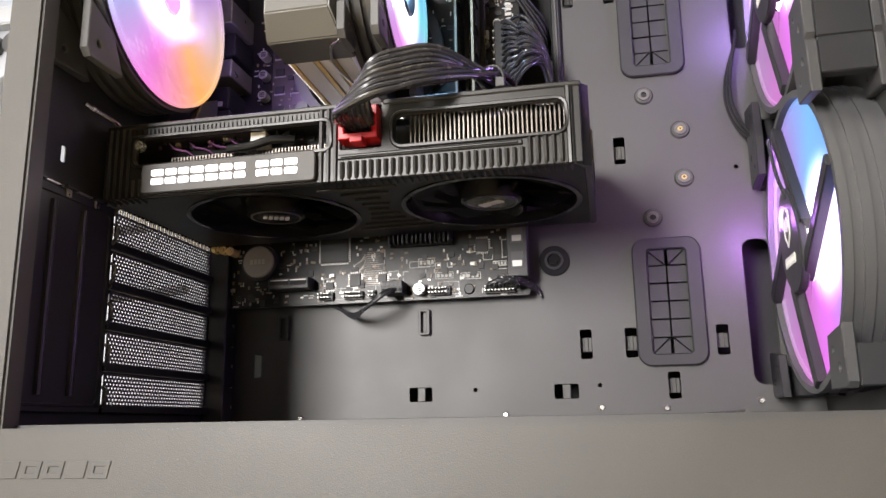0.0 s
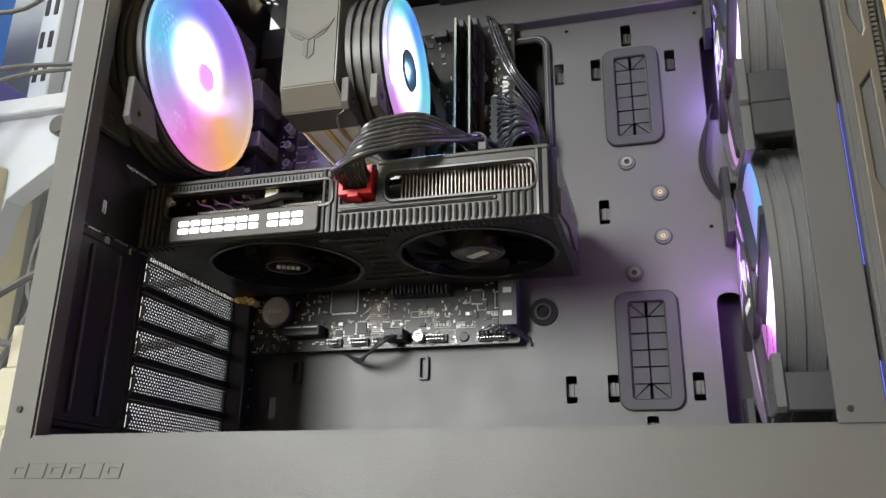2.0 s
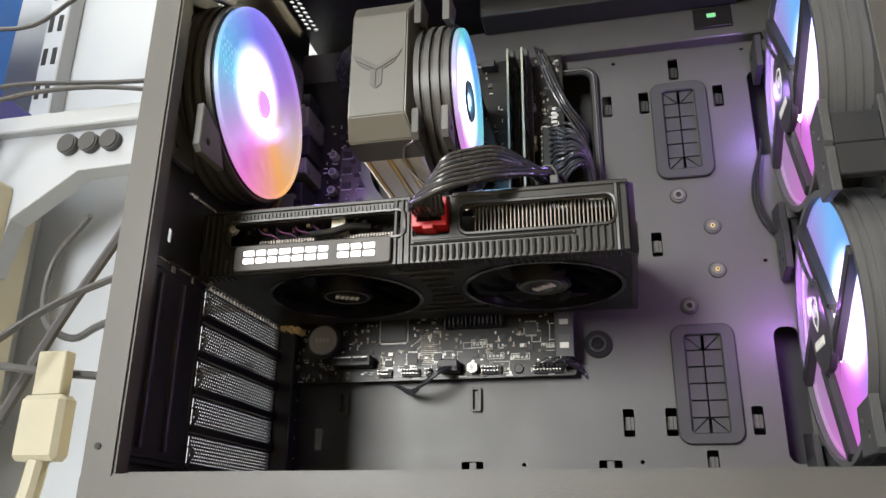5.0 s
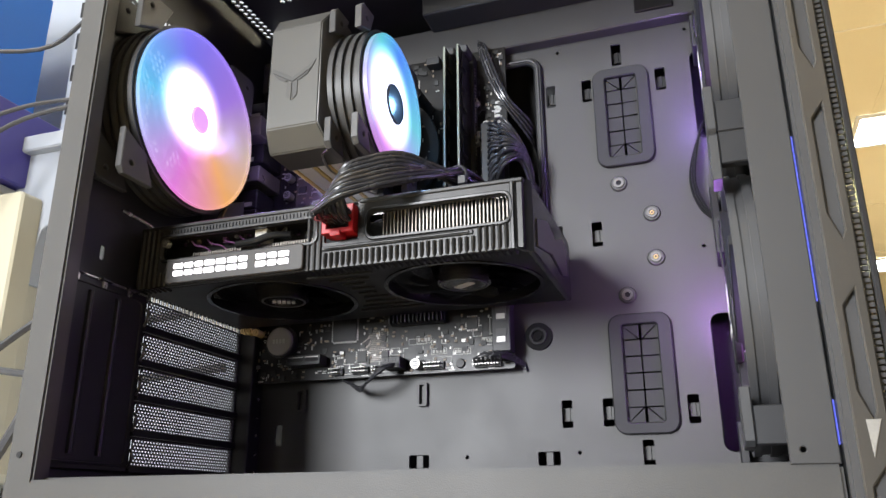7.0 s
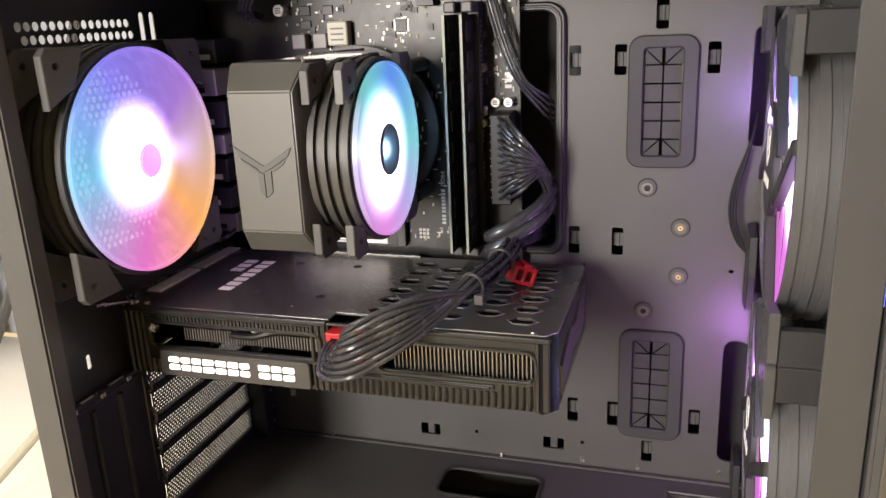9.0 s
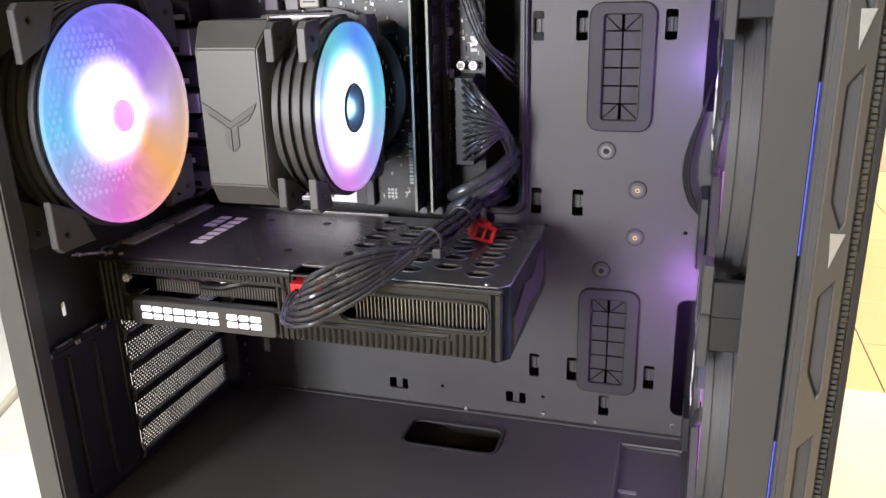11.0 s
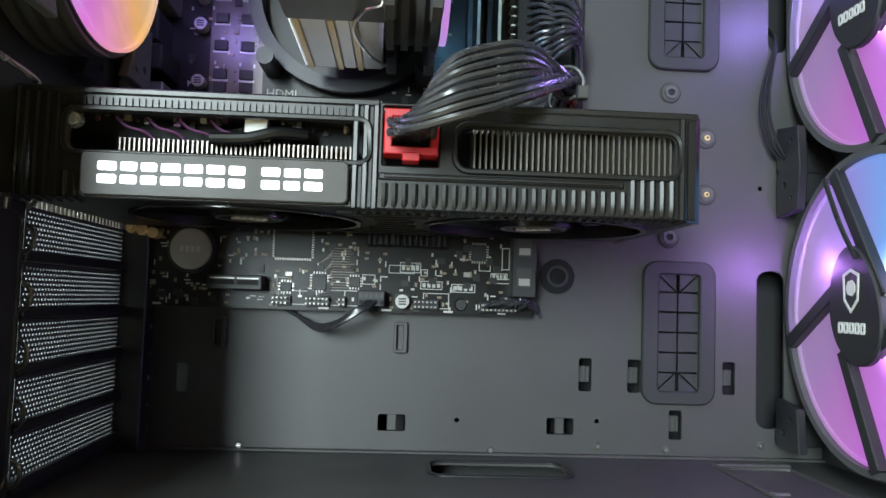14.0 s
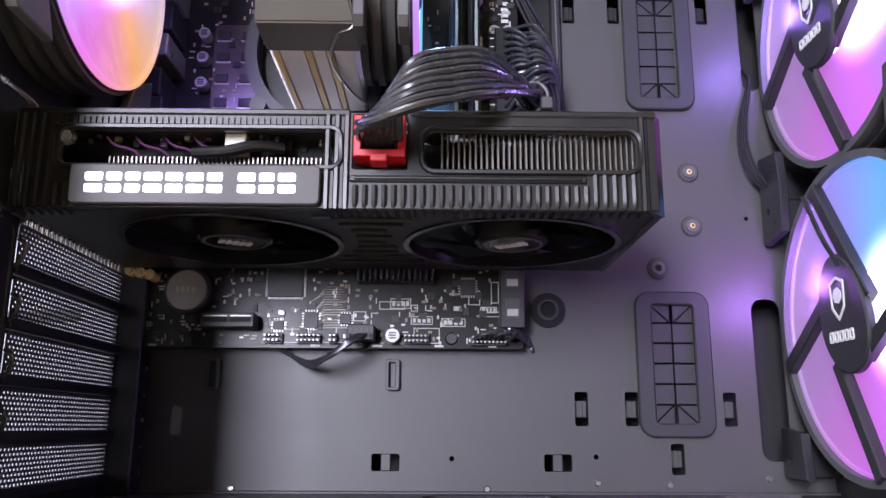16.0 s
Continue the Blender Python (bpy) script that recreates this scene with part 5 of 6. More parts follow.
for x in (-0.1490, -0.1390, -0.1300):
    for z in (0.334, 0.380):
        part("heat_pipe", tube(bmesh.new(), [(x, -0.100, z), (x, -0.045, z), (x * 0.5 - 0.07, -0.030, z + (0.357 - z) * 0.3), (x * 0.3 - 0.0975, -0.023, 0.357)], 0.003, 10, 6), COPPER, cooler)
part("contact_block", nb(-0.1590, -0.1190, -0.0265, -0.0145, 0.3370, 0.3770, 0.001), ALU, cooler)
part("mounting_ring", ring(bmesh.new(), (-0.139, -0.0215, 0.357), "y", 0.043, 0.0495, 0.004, 48), BLACK_PLASTIC, cooler, "black plastic mounting ring")
for a in (45, 135, 225, 315):
    part("push_pin", cyl(bmesh.new(), (-0.139 + 0.053 * math.cos(radians(a)), BY, 0.357 + 0.053 * math.sin(radians(a))), "y", 0.0042, -0.026, 16), BLACK_PLASTIC, cooler)
for z in (0.3115, 0.4055):
    b = tube(bmesh.new(), [(-0.1195, -0.1275, z + (0.006 if z < 0.35 else -0.006)), (-0.1195, -0.1285, z), (-0.126, -0.122, z), (-0.131, -0.100, z), (-0.126, -0.070, z), (-0.1195, -0.055, z)], 0.0007, 6, 5)
    part("wire_clip", b, STEEL, cooler)

COOL_GLOW = rainbow("cooler_fan_glow", [(0.0, (0.5, 0.45, 0.95)), (0.2, (0.85, 0.3, 0.9)), (0.35, (0.5, 0.45, 0.95)), (0.5, (0.2, 0.7, 0.8)), (0.72, (0.1, 0.3, 1.0)), (0.85, (0.15, 0.7, 0.75)), (1.0, (0.5, 0.45, 0.95))], (0.75, 0.78, 1.0), 3.2, 0.016, 0.040, 0.75, shift=(0, -0.006, 0))
cf = blade_fan("cooler_fan", (-0.1190, -0.0885, 0.3570), 0.092, 0.0245, 9, 0.0125, 0.0432, COOL_GLOW, "small lit cooler fan with frosted white blades", "")
part("hub", cyl(bmesh.new(), (-0.1010, -0.0885, 0.3570), "x", 0.0138, 0.0072, 36, 0.0130, 0.0008), BLACK_PLASTIC, cf, "black plastic hub")
part("lit_ring", ring(bmesh.new(), (-0.0968, -0.0885, 0.3570), "x", 0.0140, 0.0150, 0.0012, 36), HUB_LED, cf)

# ---- memory ----
def memory(x):
    mem = thing("memory_module", (x, BY, 0.355), "plain black memory module standing in its slot", "memory module", "memory modules")
    part("module_board", nb(x - 0.0006, x + 0.0006, -0.0450, -0.0140, 0.2885, 0.4215), PCB, mem)
    part("edge_band", nb(x - 0.0007, x + 0.0007, -0.0453, -0.0449, 0.2885, 0.4215), EDGE, mem, "pale board edge")
    for k in range(8):
        z = 0.2930 + 0.0160 * k + (0.002 if k > 3 else 0)
        part("memory_chip", nb(x + 0.0006, x + 0.0018, -0.0400, -0.0290, z, z + 0.0110, 0.0002), CHIP, mem)
    slot_ = part("socket", nb(x - 0.0034, x + 0.0034, -0.0185, BY, 0.2835, 0.4285, 0.0005), CONNECTOR, mem, "black memory socket")
    for k in range(48):
        part("socket_contact", nb(x + 0.0034, x + 0.0037, -0.0165, -0.0150, 0.2900 + 0.0027 * k, 0.2912 + 0.0027 * k), STEEL, slot_)
    for z in (0.2835, 0.4225):
        b = nb(x - 0.0032, x + 0.0032, -0.0330, -0.0185, z, z + 0.0060, 0.0008)
        part("latch", b, GREY_PLASTIC, mem)


memory(-0.0770)
memory(-0.0672)

# ---- cables ----
def bundle(name, label, wires, r, mat=CABLE):
    b0 = wires[0]
    t = thing(name, b0[0], label, "cable")
    for w in wires:
        part("wire", tube(bmesh.new(), w, r, 7, 6), mat, t)
    return t


wires = []
for i in range(8):
    for j in range(2):
        u, v = i - 3.5, j - 0.5
        a = math.pi * 2 * i / 8 + 0.4 * j
        q = 0.0046 if j else 0.0026
        wires.append([(-0.1075 + u * 0.0020, -0.1265, 0.2655 + v * 0.0045), (-0.1075 + u * 0.0021, -0.1390, 0.2660 + v * 0.004), (-0.1070 + u * 0.0020, -0.1480 + u * 0.0004, 0.2670 + v * 0.003 + u * 0.0012),
                      (-0.1040 + u * 0.0012, -0.1550 + u * 0.0010 - v * 0.002, 0.2705 + u * 0.0027), (-0.0900, -0.1585 + u * 0.0014 - v * 0.002, 0.2768 + u * 0.0032),
                      (-0.0680, -0.1430 + v * 0.003 + u * 0.0010, 0.2860 + u * 0.0027), (-0.0480 + q * math.cos(a), -0.1080, 0.2925 + q * math.sin(a)), (-0.0420 + q * math.cos(a), -0.0780, 0.2945 + q * math.sin(a)),
                      (-0.0410 + q * math.cos(a), -0.0450, 0.2960 + q * math.sin(a)), (-0.0440 + q * math.cos(a), -0.0260, 0.2990 + q * math.sin(a)), (-0.0340 + q * 0.6 * math.cos(a), 0.004, 0.2960 + q * math.sin(a)), (-0.034, 0.024, 0.29 + q * math.sin(a))])
gc = bundle("graphics_power_cable", "black multi-wire power cable arching over the graphics card", wires, 0.0013)
for p, d in (((-0.0480, -0.1080, 0.2925), (0.26, 1, 0.05)), ((-0.0420, -0.0720, 0.2948), (0.05, 1, 0.05))):
    d = Vector(d).normalized()
    s_ = d.orthogonal().normalized()
    u_ = d.cross(s_)
    loop_ = [Vector(p) + 0.0062 * (math.cos(2 * math.pi * k / 18) * s_ + math.sin(2 * math.pi * k / 18) * u_) for k in range(18)]
    part("cable_tie", tube(bmesh.new(), loop_, 0.0009, 6, 0, True), BLACK_PLASTIC, gc)
part("tie_head", nb(-0.0455, -0.0410, -0.1150, -0.1110, 0.2850, 0.2900, 0.0004), GREY_PLASTIC, gc)

wires = []
rnd = random.Random(3)
for i in range(12):
    for j in range(2):
        z = 0.3175 + 0.0042 * i
        x = -0.0530 + 0.0045 * j
        out = 0.030 + 0.007 * j + rnd.uniform(-0.002, 0.002)
        wires.append([(x, BY - 0.011, z), (x + 0.002, BY - 0.020, z + 0.001), (x + 0.009 + 0.003 * j, BY - out + 0.003, z * 0.7 + 0.3 * 0.346), (-0.0300 + 0.003 * j, -0.0330 - 0.0004 * i, 0.3330 + 0.0010 * i),
                      (-0.0255 + 0.002 * j, -0.0200, 0.3190 + 0.0009 * i), (-0.0290, 0.0020, 0.3120 + 0.0006 * i), (-0.0330, 0.0200, 0.3100)])
mainc = bundle("main_power_cable", "fanned black wires of the main board power plug", wires, 0.00105)
part("plug_body", nb(-0.0565, -0.0450, BY - 0.0190, BY - 0.0118, 0.3145, 0.3665, 0.0005), SHROUD_BLACK, mainc)
for k, (dz, dy) in enumerate(((0, 0), (-0.0075, -0.003))):
    sl = thing("sleeved_cable", (-0.03, -0.03, 0.3), "thick black sleeved cable looping out of the tray opening", "cable", "sleeved cables")
    part("sleeve", tube(bmesh.new(), [(-0.0270, 0.018, 0.3220 + dz), (-0.0250, -0.010, 0.3200 + dz), (-0.0290, -0.0300 + dy, 0.3140 + dz), (-0.0420, -0.0420 + dy, 0.3060 + dz), (-0.0530, -0.0430 + dy, 0.3000 + dz), (-0.0560, -0.0330, 0.2965 + dz), (-0.0480, -0.0200, 0.2950 + dz), (-0.0330, 0.004, 0.2930 + dz * 0.5), (-0.033, 0.02, 0.292)], 0.0039, 12, 7), CABLE, sl)
bundle("processor_power_cable", "thin black wires running down the board edge", [[(-0.0610 + 0.0011 * k, -0.0130, 0.4420 - 0.001 * k), (-0.0590 + 0.0018 * k, -0.0200 - 0.0016 * (k % 2), 0.4300), (-0.0520 + 0.0021 * k, -0.0220 + 0.001 * (k % 2), 0.4050), (-0.0430 + 0.0019 * k, -0.0200 - 0.0014 * (k % 2), 0.3850), (-0.0300 + 0.0010 * k, -0.0070, 0.3650 + 0.0030 * k), (-0.0250, 0.0120, 0.3560 + 0.0035 * k)] for k in range(4)], 0.00085)
bundle("upper_power_cable", "loose black wires at the board's top corner", [[(-0.2080 + 0.0024 * (k % 4), BY - 0.006, 0.4220 + 0.003 * (k // 4)), (-0.2060 + 0.0024 * (k % 4), -0.0330, 0.4280 + 0.0025 * (k // 4)), (-0.1960 + 0.003 * (k % 4), -0.0420, 0.4400), (-0.1840 + 0.003 * (k % 4), -0.0300, 0.4520), (-0.1780 + 0.003 * (k % 4), -0.0120, 0.4600)] for k in range(8)], 0.0012)
bundle("front_fan_cable", "thin grey fan wires bowed against the tray", [[(0.0880, 0.0100, 0.3600 + 0.001 * k), (0.0845, -0.0040 - 0.001 * k, 0.3480), (0.0770 + 0.0012 * k, -0.0070 - 0.0015 * k, 0.3250), (0.0755 + 0.0014 * k, -0.0080 - 0.002 * k, 0.3080), (0.0800 + 0.0014 * k, -0.0080 - 0.002 * k, 0.2930), (0.0880, -0.0090 - 0.002 * k, 0.2840)] for k in range(3)], 0.0008, PLUG_RUBBER)
bundle("header_cable", "short black cable leaving a board header", [[(-0.1240 + 0.0012 * k, BY - 0.0115, 0.2060), (-0.1290 + 0.001 * k, BY - 0.0170, 0.2020), (-0.1390, BY - 0.0120 - 0.001 * k, 0.1955 - 0.0006 * k), (-0.1490, BY - 0.0020, 0.1935 - 0.0008 * k), (-0.1600, -0.0050, 0.1975), (-0.1700, -0.0030, 0.2030)] for k in range(4)], 0.0010)
bundle("front_panel_cable", "tangle of thin black front panel wires", [[(-0.0670 + 0.0028 * k, BY - 0.0070, 0.2045 + 0.0015 * (k % 2)), (-0.0650 + 0.0028 * k, BY - 0.0125, 0.2060 + 0.0015 * (k % 3)), (-0.0570 + 0.0014 * k, BY - 0.0130, 0.2070 + 0.0008 * (k % 3)), (-0.0470 + 0.0003 * k, BY - 0.0080, 0.2060 + 0.0004 * k), (-0.0390, -0.0040, 0.2030 + 0.0004 * k), (-0.0370, -0.0025, 0.2000)] for k in range(7)], 0.0009)
bundle("fan_lead", "thin black lead of the rear fan", [[(-0.2230, -0.0750, 0.3000), (-0.2260, -0.0500, 0.2920), (-0.2240, -0.0300, 0.2960), (-0.2180, -0.0140, 0.3060)]], 0.0016)
red2 = thing("spare_power_plug", (-0.033, -0.059, GZ1), "spare red two-pin plug lying on the graphics card", "plug")
rm = Matrix.Translation((-0.0330, -0.0590, GZ1 + 0.0070)) @ Matrix.Rotation(0.5, 4, "Z") @ Matrix.Rotation(0.35, 4, "Y")
b = plate(bmesh.new(), rect(-0.0060, -0.0045, 0.0060, 0.0045), [rect(-0.0048, -0.0033, -0.0006, 0.0033), rect(0.0006, -0.0033, 0.0048, 0.0033)], 0.0110, rm @ XZ, 0.0004)
part("shell", b, RED, red2)
b = nb(-0.0020, 0.0020, -0.0055, 0.0055, 0.0045, 0.0066, 0.0004)
bmesh.ops.transform(b, matrix=rm, verts=b.verts)
part("latch", b, RED, red2)
bundle("spare_plug_lead", "short black lead of the spare plug", [[(-0.0345 + 0.003 * k, -0.0560, GZ1 + 0.007), (-0.0390 + 0.002 * k, -0.0480, GZ1 + 0.0120), (-0.0420, -0.0380, GZ1 + 0.0170)] for k in range(2)], 0.0010)

# ---- the room ----
FLOOR_TILE = surface("cream_floor_tile", (0.66, 0.54, 0.32), 0.18, 0, 0.05, 3, 60, 0.03)
CEIL_TILE = surface("cream_ceiling_tile", (0.78, 0.7, 0.52), 0.8, 0, 0.05, 3, 90, 0.1)
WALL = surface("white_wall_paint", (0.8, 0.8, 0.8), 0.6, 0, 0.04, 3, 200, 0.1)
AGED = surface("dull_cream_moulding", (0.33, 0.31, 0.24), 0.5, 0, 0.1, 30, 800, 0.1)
# dark colour for two unseen walls, so less light bounces onto the case
WALL_DIM = surface("dimmed_wall_grey", (0.2, 0.2, 0.21), 0.5, 0, 0.06, 3, 200, 0.1)
CREAM = surface("aged_cream_plastic", (0.5, 0.47, 0.36), 0.45, 0, 0.06, 12, 800, 0.1)
LAMP = glow("ceiling_lamp_panel", (1.0, 0.97, 0.9), 9.0)


def room():
    x0, x1, y0, y1, z0, z1 = -1.75, 4.0, -4.5, 8.5, -0.75, 2.0
    floor_ = solo("floor", nb(x0, x1, y0, y1, z0 - 0.03, z0 - 0.004), GREY_PLASTIC, "cream polished floor tiles with dark joints", "floor", kind="structure")
    me = None
    for i in range(9):
        for j in range(10):
            u, v = 0.3 + 0.4 * i, 1.0 + 0.4 * j
            if me is None:
                me = part("tile", nb(u, u + 0.396, v, v + 0.396, z0 - 0.004, z0, 0.001), FLOOR_TILE, floor_)
                o = (u, v)
            else:
                twin("tile", me, (u - o[0], v - o[1], 0))
    part("tile_field", nb(x0, 0.29, y0, y1, z0 - 0.004, z0), FLOOR_TILE, floor_)
    part("tile_field", nb(0.294, x1, y0, 0.996, z0 - 0.004, z0), FLOOR_TILE, floor_)
    part("tile_field", nb(0.294, x1, 5.0, y1, z0 - 0.004, z0), FLOOR_TILE, floor_)
    b = bmesh.new()
    box(b, x0, x1, y0, y1, z1, z1 + 0.05)
    for i in range(12):
        box(b, x0, x1, y0 + 0.6 + 1.1 * i, y0 + 0.62 + 1.1 * i, z1 - 0.006, z1)
    for i in range(10):
        box(b, x0 + 0.3 + 0.6 * i, x0 + 0.32 + 0.6 * i, y0, y1, z1 - 0.004, z1)
    solo("ceiling", b, CEIL_TILE, "cream suspended ceiling with thin rails", "ceiling", kind="structure")
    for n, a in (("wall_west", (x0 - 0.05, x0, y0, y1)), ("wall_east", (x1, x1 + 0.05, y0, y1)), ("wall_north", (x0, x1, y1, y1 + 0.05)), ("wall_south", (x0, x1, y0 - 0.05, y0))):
        # south and east are darkened to lower the fill light
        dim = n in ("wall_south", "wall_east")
        solo(n, nb(*a, z0, z1), WALL_DIM if dim else WALL, "unseen shop wall, kept dark grey to cut bounced light" if dim else "white painted shop wall", "wall", kind="structure")
    for u, v in ((1.05, 3.75), (1.3, 6.4), (2.4, 3.75), (1.0, 0.9)):
        l = thing("ceiling_lamp", (u, v, z1), "bright recessed rectangular ceiling lamp", "ceiling lamp", "ceiling lamps")
        part("diffuser", nb(u - 0.15, u + 0.45, v - 0.2, v + 0.15, z1 - 0.012, z1 - 0.007), LAMP, l)
        part("frame", plate(bmesh.new(), rect(u - 0.17, v - 0.22, u + 0.47, v + 0.17), [rect(u - 0.15, v - 0.2, u + 0.45, v + 0.15)], 0.012, at_z(z1 - 0.0125)), WHITE_PLASTIC, l)
    t = thing("table", (-0.5, 0.0, -0.75), "white laminate table under the computer", "table")
    part("tabletop", nb(-1.60, 0.30, -0.30, 0.36, -0.03, 0.0, 0.003), WHITE_PLASTIC, t)
    for u in (-1.55, 0.22):
        for v in (-0.27, 0.29):
            part("leg", nb(u, u + 0.05, v, v + 0.05, -0.75, -0.03), WHITE_PLASTIC, t)
    # shelving behind the computer
    s = thing("wall_shelving", (-0.9, 0.4, 0.0), "white metal shop shelving with slotted uprights", "shelving")
    part("back_panel", nb(-1.70, -0.30, 0.37, 0.385, 0.0, 1.7), SHELF, s)
    part("panel_seam", nb(-1.70, -0.30, 0.367, 0.371, 0.628, 0.632), GREY_PLASTIC, s)
    for u in (-0.835, -1.55):
        up_ = part("upright", nb(u, u + 0.035, 0.34, 0.37, 0.0, 1.6, 0.002), SHELF, s)
        for k in range(26):
            part("upright_slot", nb(u + 0.006, u + 0.013, 0.3385, 0.3405, 0.06 + 0.058 * k, 0.088 + 0.058 * k), HOLE, up_)
            part("upright_slot", nb(u + 0.022, u + 0.029, 0.3385, 0.3405, 0.06 + 0.058 * k, 0.088 + 0.058 * k), HOLE, up_)
    br = plate(bmesh.new(), [(-0.80, 0.40), (-0.80, 0.585), (-0.42, 0.585), (-0.42, 0.535), (-0.66, 0.528), (-0.745, 0.47), (-0.76, 0.40)], [], 0.03, at_y(0.27), 0.001)
    arch = thing("display_bracket", (-0.6, 0.27, 0.5), "white angular bracket with three dark round knobs", "bracket")
    part("bracket_body", br, SHELF, arch)
    part("bracket_lip", nb(-0.80, -0.42, 0.24, 0.30, 0.583, 0.606, 0.002), SHELF, arch)
    for k in range(3):
        part("knob", cyl(bmesh.new(), (-0.676 + 0.030 * k, 0.256, 0.562), "y", 0.0135, -0.012, 24, None, 0.002), GREY_PLASTIC, arch)
    # boxes and the old screen
    bx = thing("product_box", (-0.93, 0.2, 0.66), "bright blue retail carton standing on the shelf", "box", "retail boxes")
    part("carton", nb(-1.08, -0.845, 0.20, 0.30, 0.648, 0.88, 0.002), surface("blue_card", (0.02, 0.16, 0.62), 0.35, 0, 0.1, 8, 500, 0.05), bx)
    for a in ((-0.88, -0.86, 0.80, 0.818), (-0.93, -0.862, 0.735, 0.76)):
        part("print_bar", nb(a[0], a[1], 0.1985, 0.2005, a[2], a[3]), PAPER, bx)
    bx = thing("product_box", (-0.82, 0.2, 0.53), "violet-blue retail carton with a pale oval mark", "box", "retail boxes")
    part("carton", nb(-0.98, -0.785, 0.17, 0.30, 0.535, 0.645, 0.002), surface("violet_card", (0.07, 0.06, 0.33), 0.35, 0, 0.1, 8, 500, 0.05), bx)
    part("oval_mark", plate(bmesh.new(), [(-0.815 + 0.014 * math.cos(k / 3.0), 0.615 + 0.007 * math.sin(k / 3.0)) for k in range(19)], [], 0.001, at_y(0.1695)), PAPER, bx)
    part("print_bar", nb(-0.87, -0.83, 0.1685, 0.1705, 0.560, 0.590), PAPER, bx)
    part("panel_shelf", nb(-1.60, -0.80, 0.16, 0.34, 0.522, 0.533, 0.001), WHITE_PLASTIC, s)
    part("panel_shelf", nb(-1.60, -0.86, 0.18, 0.34, 0.637, 0.646, 0.001), WHITE_PLASTIC, s)
    mon = thing("monitor", (-0.9, 0.22, 0.0), "old cream monitor with a dim teal screen", "monitor")
    part("bezel", plate(bmesh.new(), rr(-1.10, 0.13, -0.752, 0.512, 0.006), [rr(-1.08, 0.16, -0.782, 0.482, 0.004)], 0.035, at_y(0.24), 0.003), CREAM, mon)
    part("screen", nb(-1.085, -0.78, 0.236, 0.241, 0.157, 0.485), glow("teal_screen", (0.12, 0.33, 0.30), 0.5), mon, "dim teal screen")
    part("back_shell", nb(-1.09, -0.765, 0.258, 0.33, 0.15, 0.50, 0.01), CREAM, mon)
    part("stand", nb(-0.98, -0.88, 0.20, 0.34, 0.0, 0.16, 0.006), CREAM, mon)
    for pts, r in (([(-0.90, 0.15, 0.72), (-0.74, 0.2, 0.71), (-0.66, 0.22, 0.77), (-0.50, 0.25, 0.83), (-0.30, 0.27, 0.9)], 0.0030), ([(-0.80, 0.16, 0.49), (-0.80, 0.16, 0.57), (-0.72, 0.18, 0.61), (-0.58, 0.2, 0.61), (-0.45, 0.2, 0.60), (-0.28, 0.2, 0.58)], 0.003),
                   ([(-0.79, 0.14, 0.50), (-0.73, 0.17, 0.58), (-0.60, 0.19, 0.60), (-0.42, 0.19, 0.56), (-0.28, 0.19, 0.52)], 0.003), ([(-0.31, 0.16, 0.95), (-0.38, 0.13, 0.78), (-0.43, 0.10, 0.62), (-0.45, 0.12, 0.45), (-0.52, 0.10, 0.28), (-0.57, 0.08, 0.15), (-0.62, 0.02, 0.02)], 0.005),
                   ([(-0.52, 0.12, 0.40), (-0.57, 0.14, 0.36), (-0.56, 0.13, 0.30), (-0.50, 0.10, 0.27), (-0.42, 0.05, 0.27), (-0.28, 0.03, 0.27)], 0.0035), ([(-0.78, 0.16, 0.33), (-0.68, 0.12, 0.27), (-0.55, 0.06, 0.24), (-0.40, 0.04, 0.22), (-0.28, 0.02, 0.22)], 0.0035), ([(-0.80, 0.05, 0.10), (-0.62, 0.0, 0.16), (-0.50, -0.03, 0.21), (-0.42, 0.0, 0.28), (-0.27, 0.02, 0.33)], 0.003)):
        bundle("loose_cable", "loose grey cable hanging behind the computer", [pts], r, LOOSE)
    vp = thing("video_plug", (-0.45, 0.03, 0.1), "cream moulded video plug on a thick cable", "plug")
    vx, vy, vz = 0.04, 0.06, 0.02
    part("plug_body", nb(-0.515 + vx, -0.475 + vx, -0.04 + vy, -0.02 + vy, 0.135 + vz, 0.185 + vz, 0.004), AGED, vp)
    part("plug_shell", nb(-0.508 + vx, -0.482 + vx, -0.036 + vy, -0.024 + vy, 0.185 + vz, 0.22 + vz, 0.001), AGED, vp)
    part("strain_relief", tube(bmesh.new(), [(-0.495 + vx, -0.03 + vy, 0.136 + vz), (-0.50 + vx, -0.03 + vy, 0.105 + vz), (-0.515 + vx, -0.03 + vy, 0.075 + vz)], 0.008, 10, 5), AGED, vp)
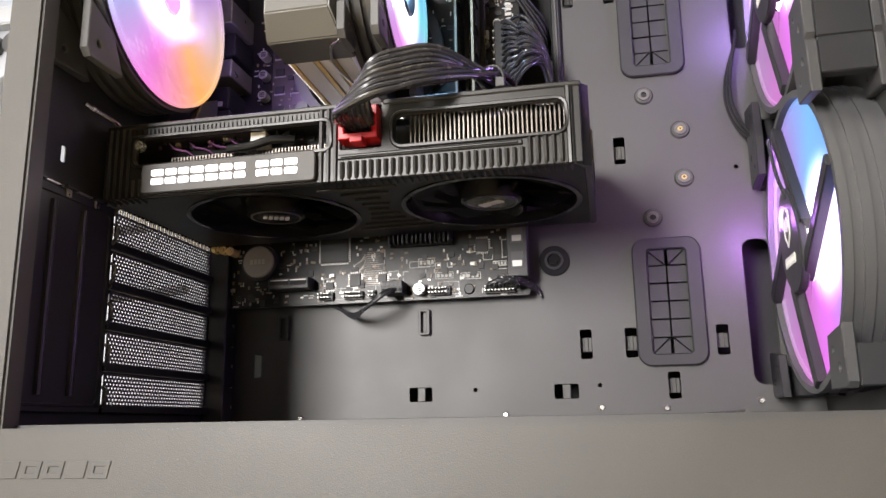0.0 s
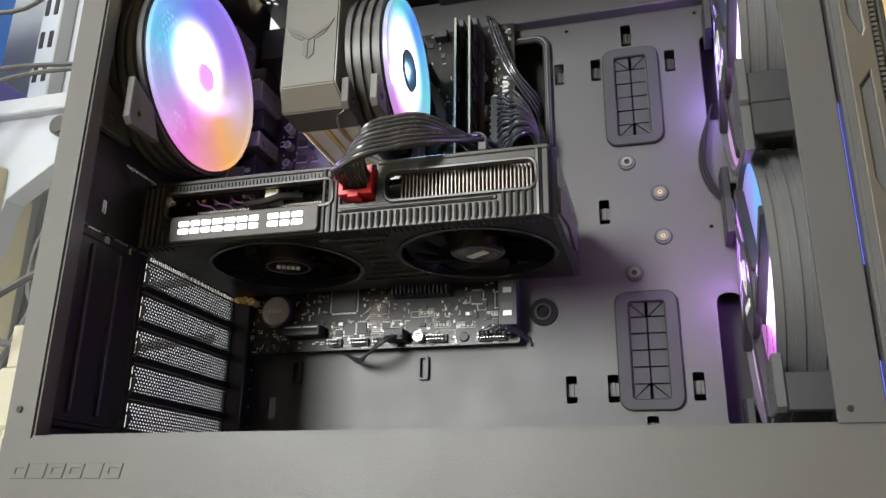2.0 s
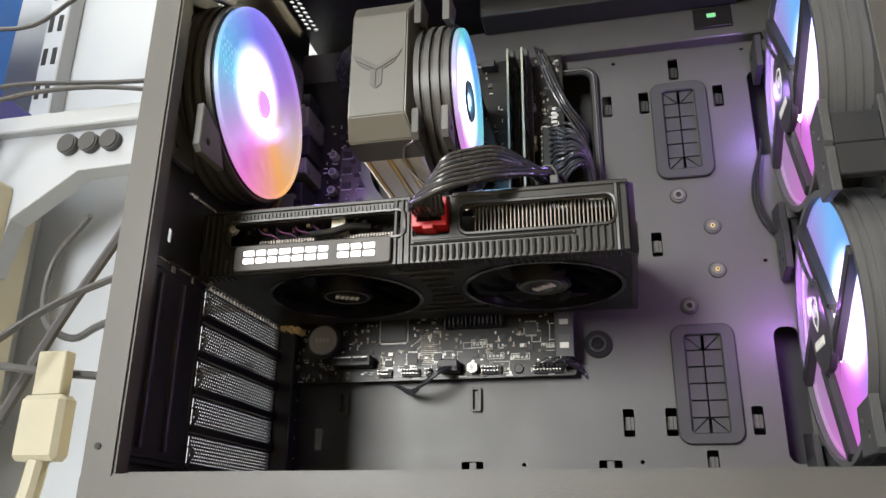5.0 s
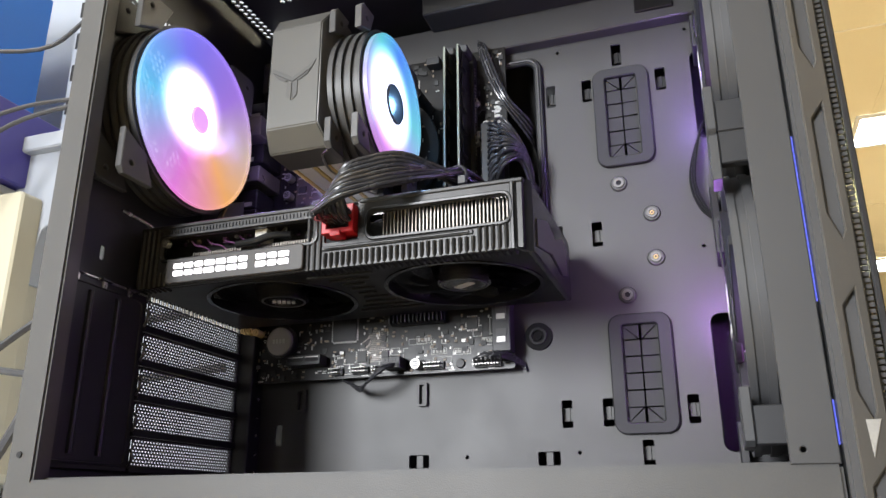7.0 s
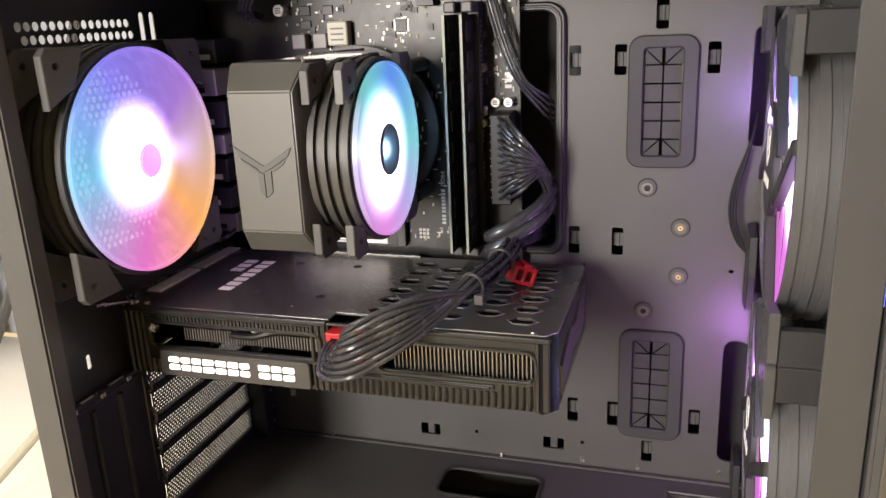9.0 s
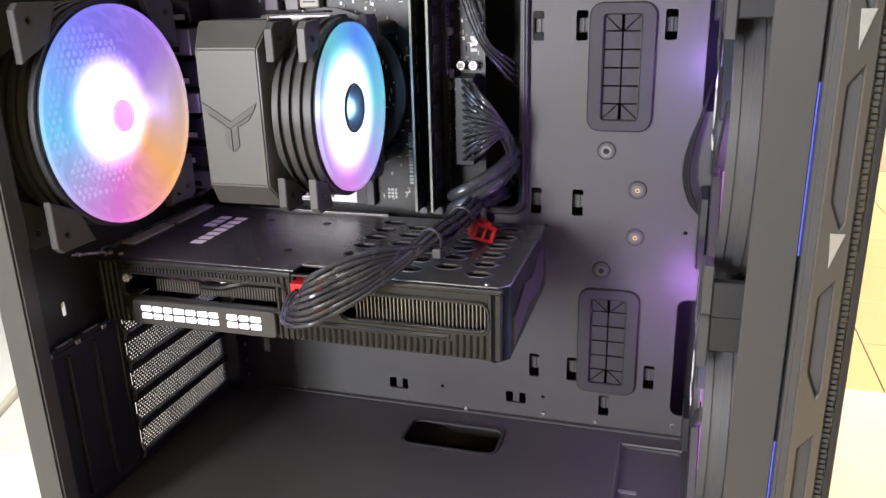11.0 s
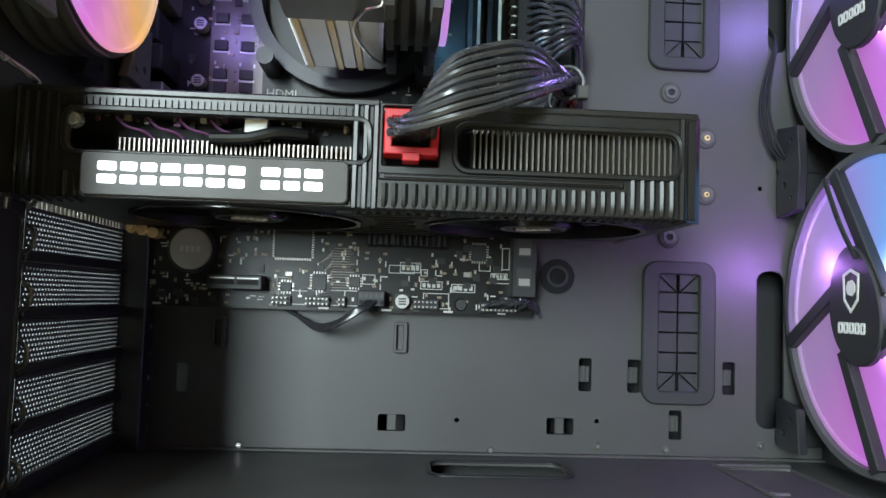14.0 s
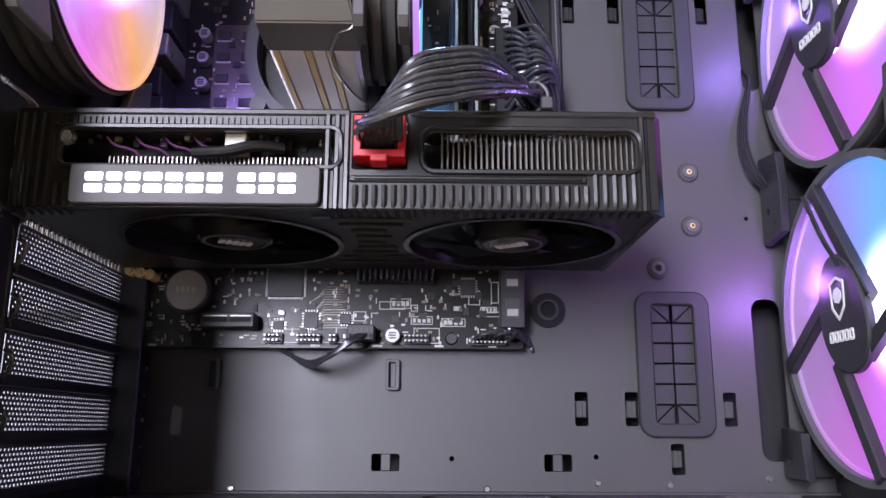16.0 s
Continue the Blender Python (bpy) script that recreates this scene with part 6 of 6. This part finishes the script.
    part("plug_lead", tube(bmesh.new(), [(-0.515 + vx, -0.03 + vy, 0.075 + vz), (-0.54, 0.02, 0.03), (-0.56, 0.0, 0.006)], 0.0045, 10, 5), AGED, vp)
    # glazed cabinet across the room
    cb = thing("display_cabinet", (1.8, 5.0, -0.75), "white glazed shop cabinet with goods inside", "cabinet")
    part("carcass", nb(0.6, 3.2, 4.86, 5.25, -0.75, -0.30, 0.003), WHITE_PLASTIC, cb)
    part("back", nb(0.6, 3.2, 5.22, 5.25, -0.30, 0.55), WHITE_PLASTIC, cb)
    part("shelf", nb(0.6, 3.2, 4.88, 5.22, 0.05, 0.07), WHITE_PLASTIC, cb)
    part("top", nb(0.6, 3.2, 4.86, 5.25, 0.55, 0.58), WHITE_PLASTIC, cb)
    for k in range(6):
        part("stile", nb(0.6 + 0.51 * k, 0.63 + 0.51 * k, 4.855, 4.885, -0.74, 0.55), ALU, cb)
    part("rail", nb(0.6, 3.2, 4.85, 4.87, -0.31, -0.29), ALU, cb)
    cols = [surface("goods_%s" % n, c, 0.5, 0, 0.1, 20, 400, 0.05) for n, c in (("red", (0.5, 0.05, 0.04)), ("blue", (0.06, 0.12, 0.45)), ("grey", (0.2, 0.2, 0.2)), ("white", (0.7, 0.7, 0.68)))]
    r = random.Random(8)
    for k in range(16):
        u, zz = 0.7 + 0.155 * k, (-0.30 if k % 2 else 0.07)
        solo("retail_box", nb(u, u + r.uniform(0.07, 0.13), 4.95, 5.1, zz, zz + r.uniform(0.08, 0.22), 0.003), r.choice(cols), "small retail carton in the glazed cabinet", "box", group="cabinet goods")
    for k in range(12):
        u = 0.6 + 0.21 * k
        solo("retail_box", nb(u, u + r.uniform(0.12, 0.19), 8.1, 8.4, 0.9, 0.9 + r.uniform(0.12, 0.3), 0.003), cols[k % 4], "retail carton on the far wall shelf", "box", group="far shelf goods")
    far = thing("far_shelf", (1.8, 8.2, 0.85), "white shelf along the far wall", "shelf")
    part("board", nb(0.4, 3.4, 8.0, 8.5, 0.87, 0.9), WHITE_PLASTIC, far)
    part("board", nb(0.4, 3.4, 8.0, 8.5, 0.37, 0.4), WHITE_PLASTIC, far)


room()
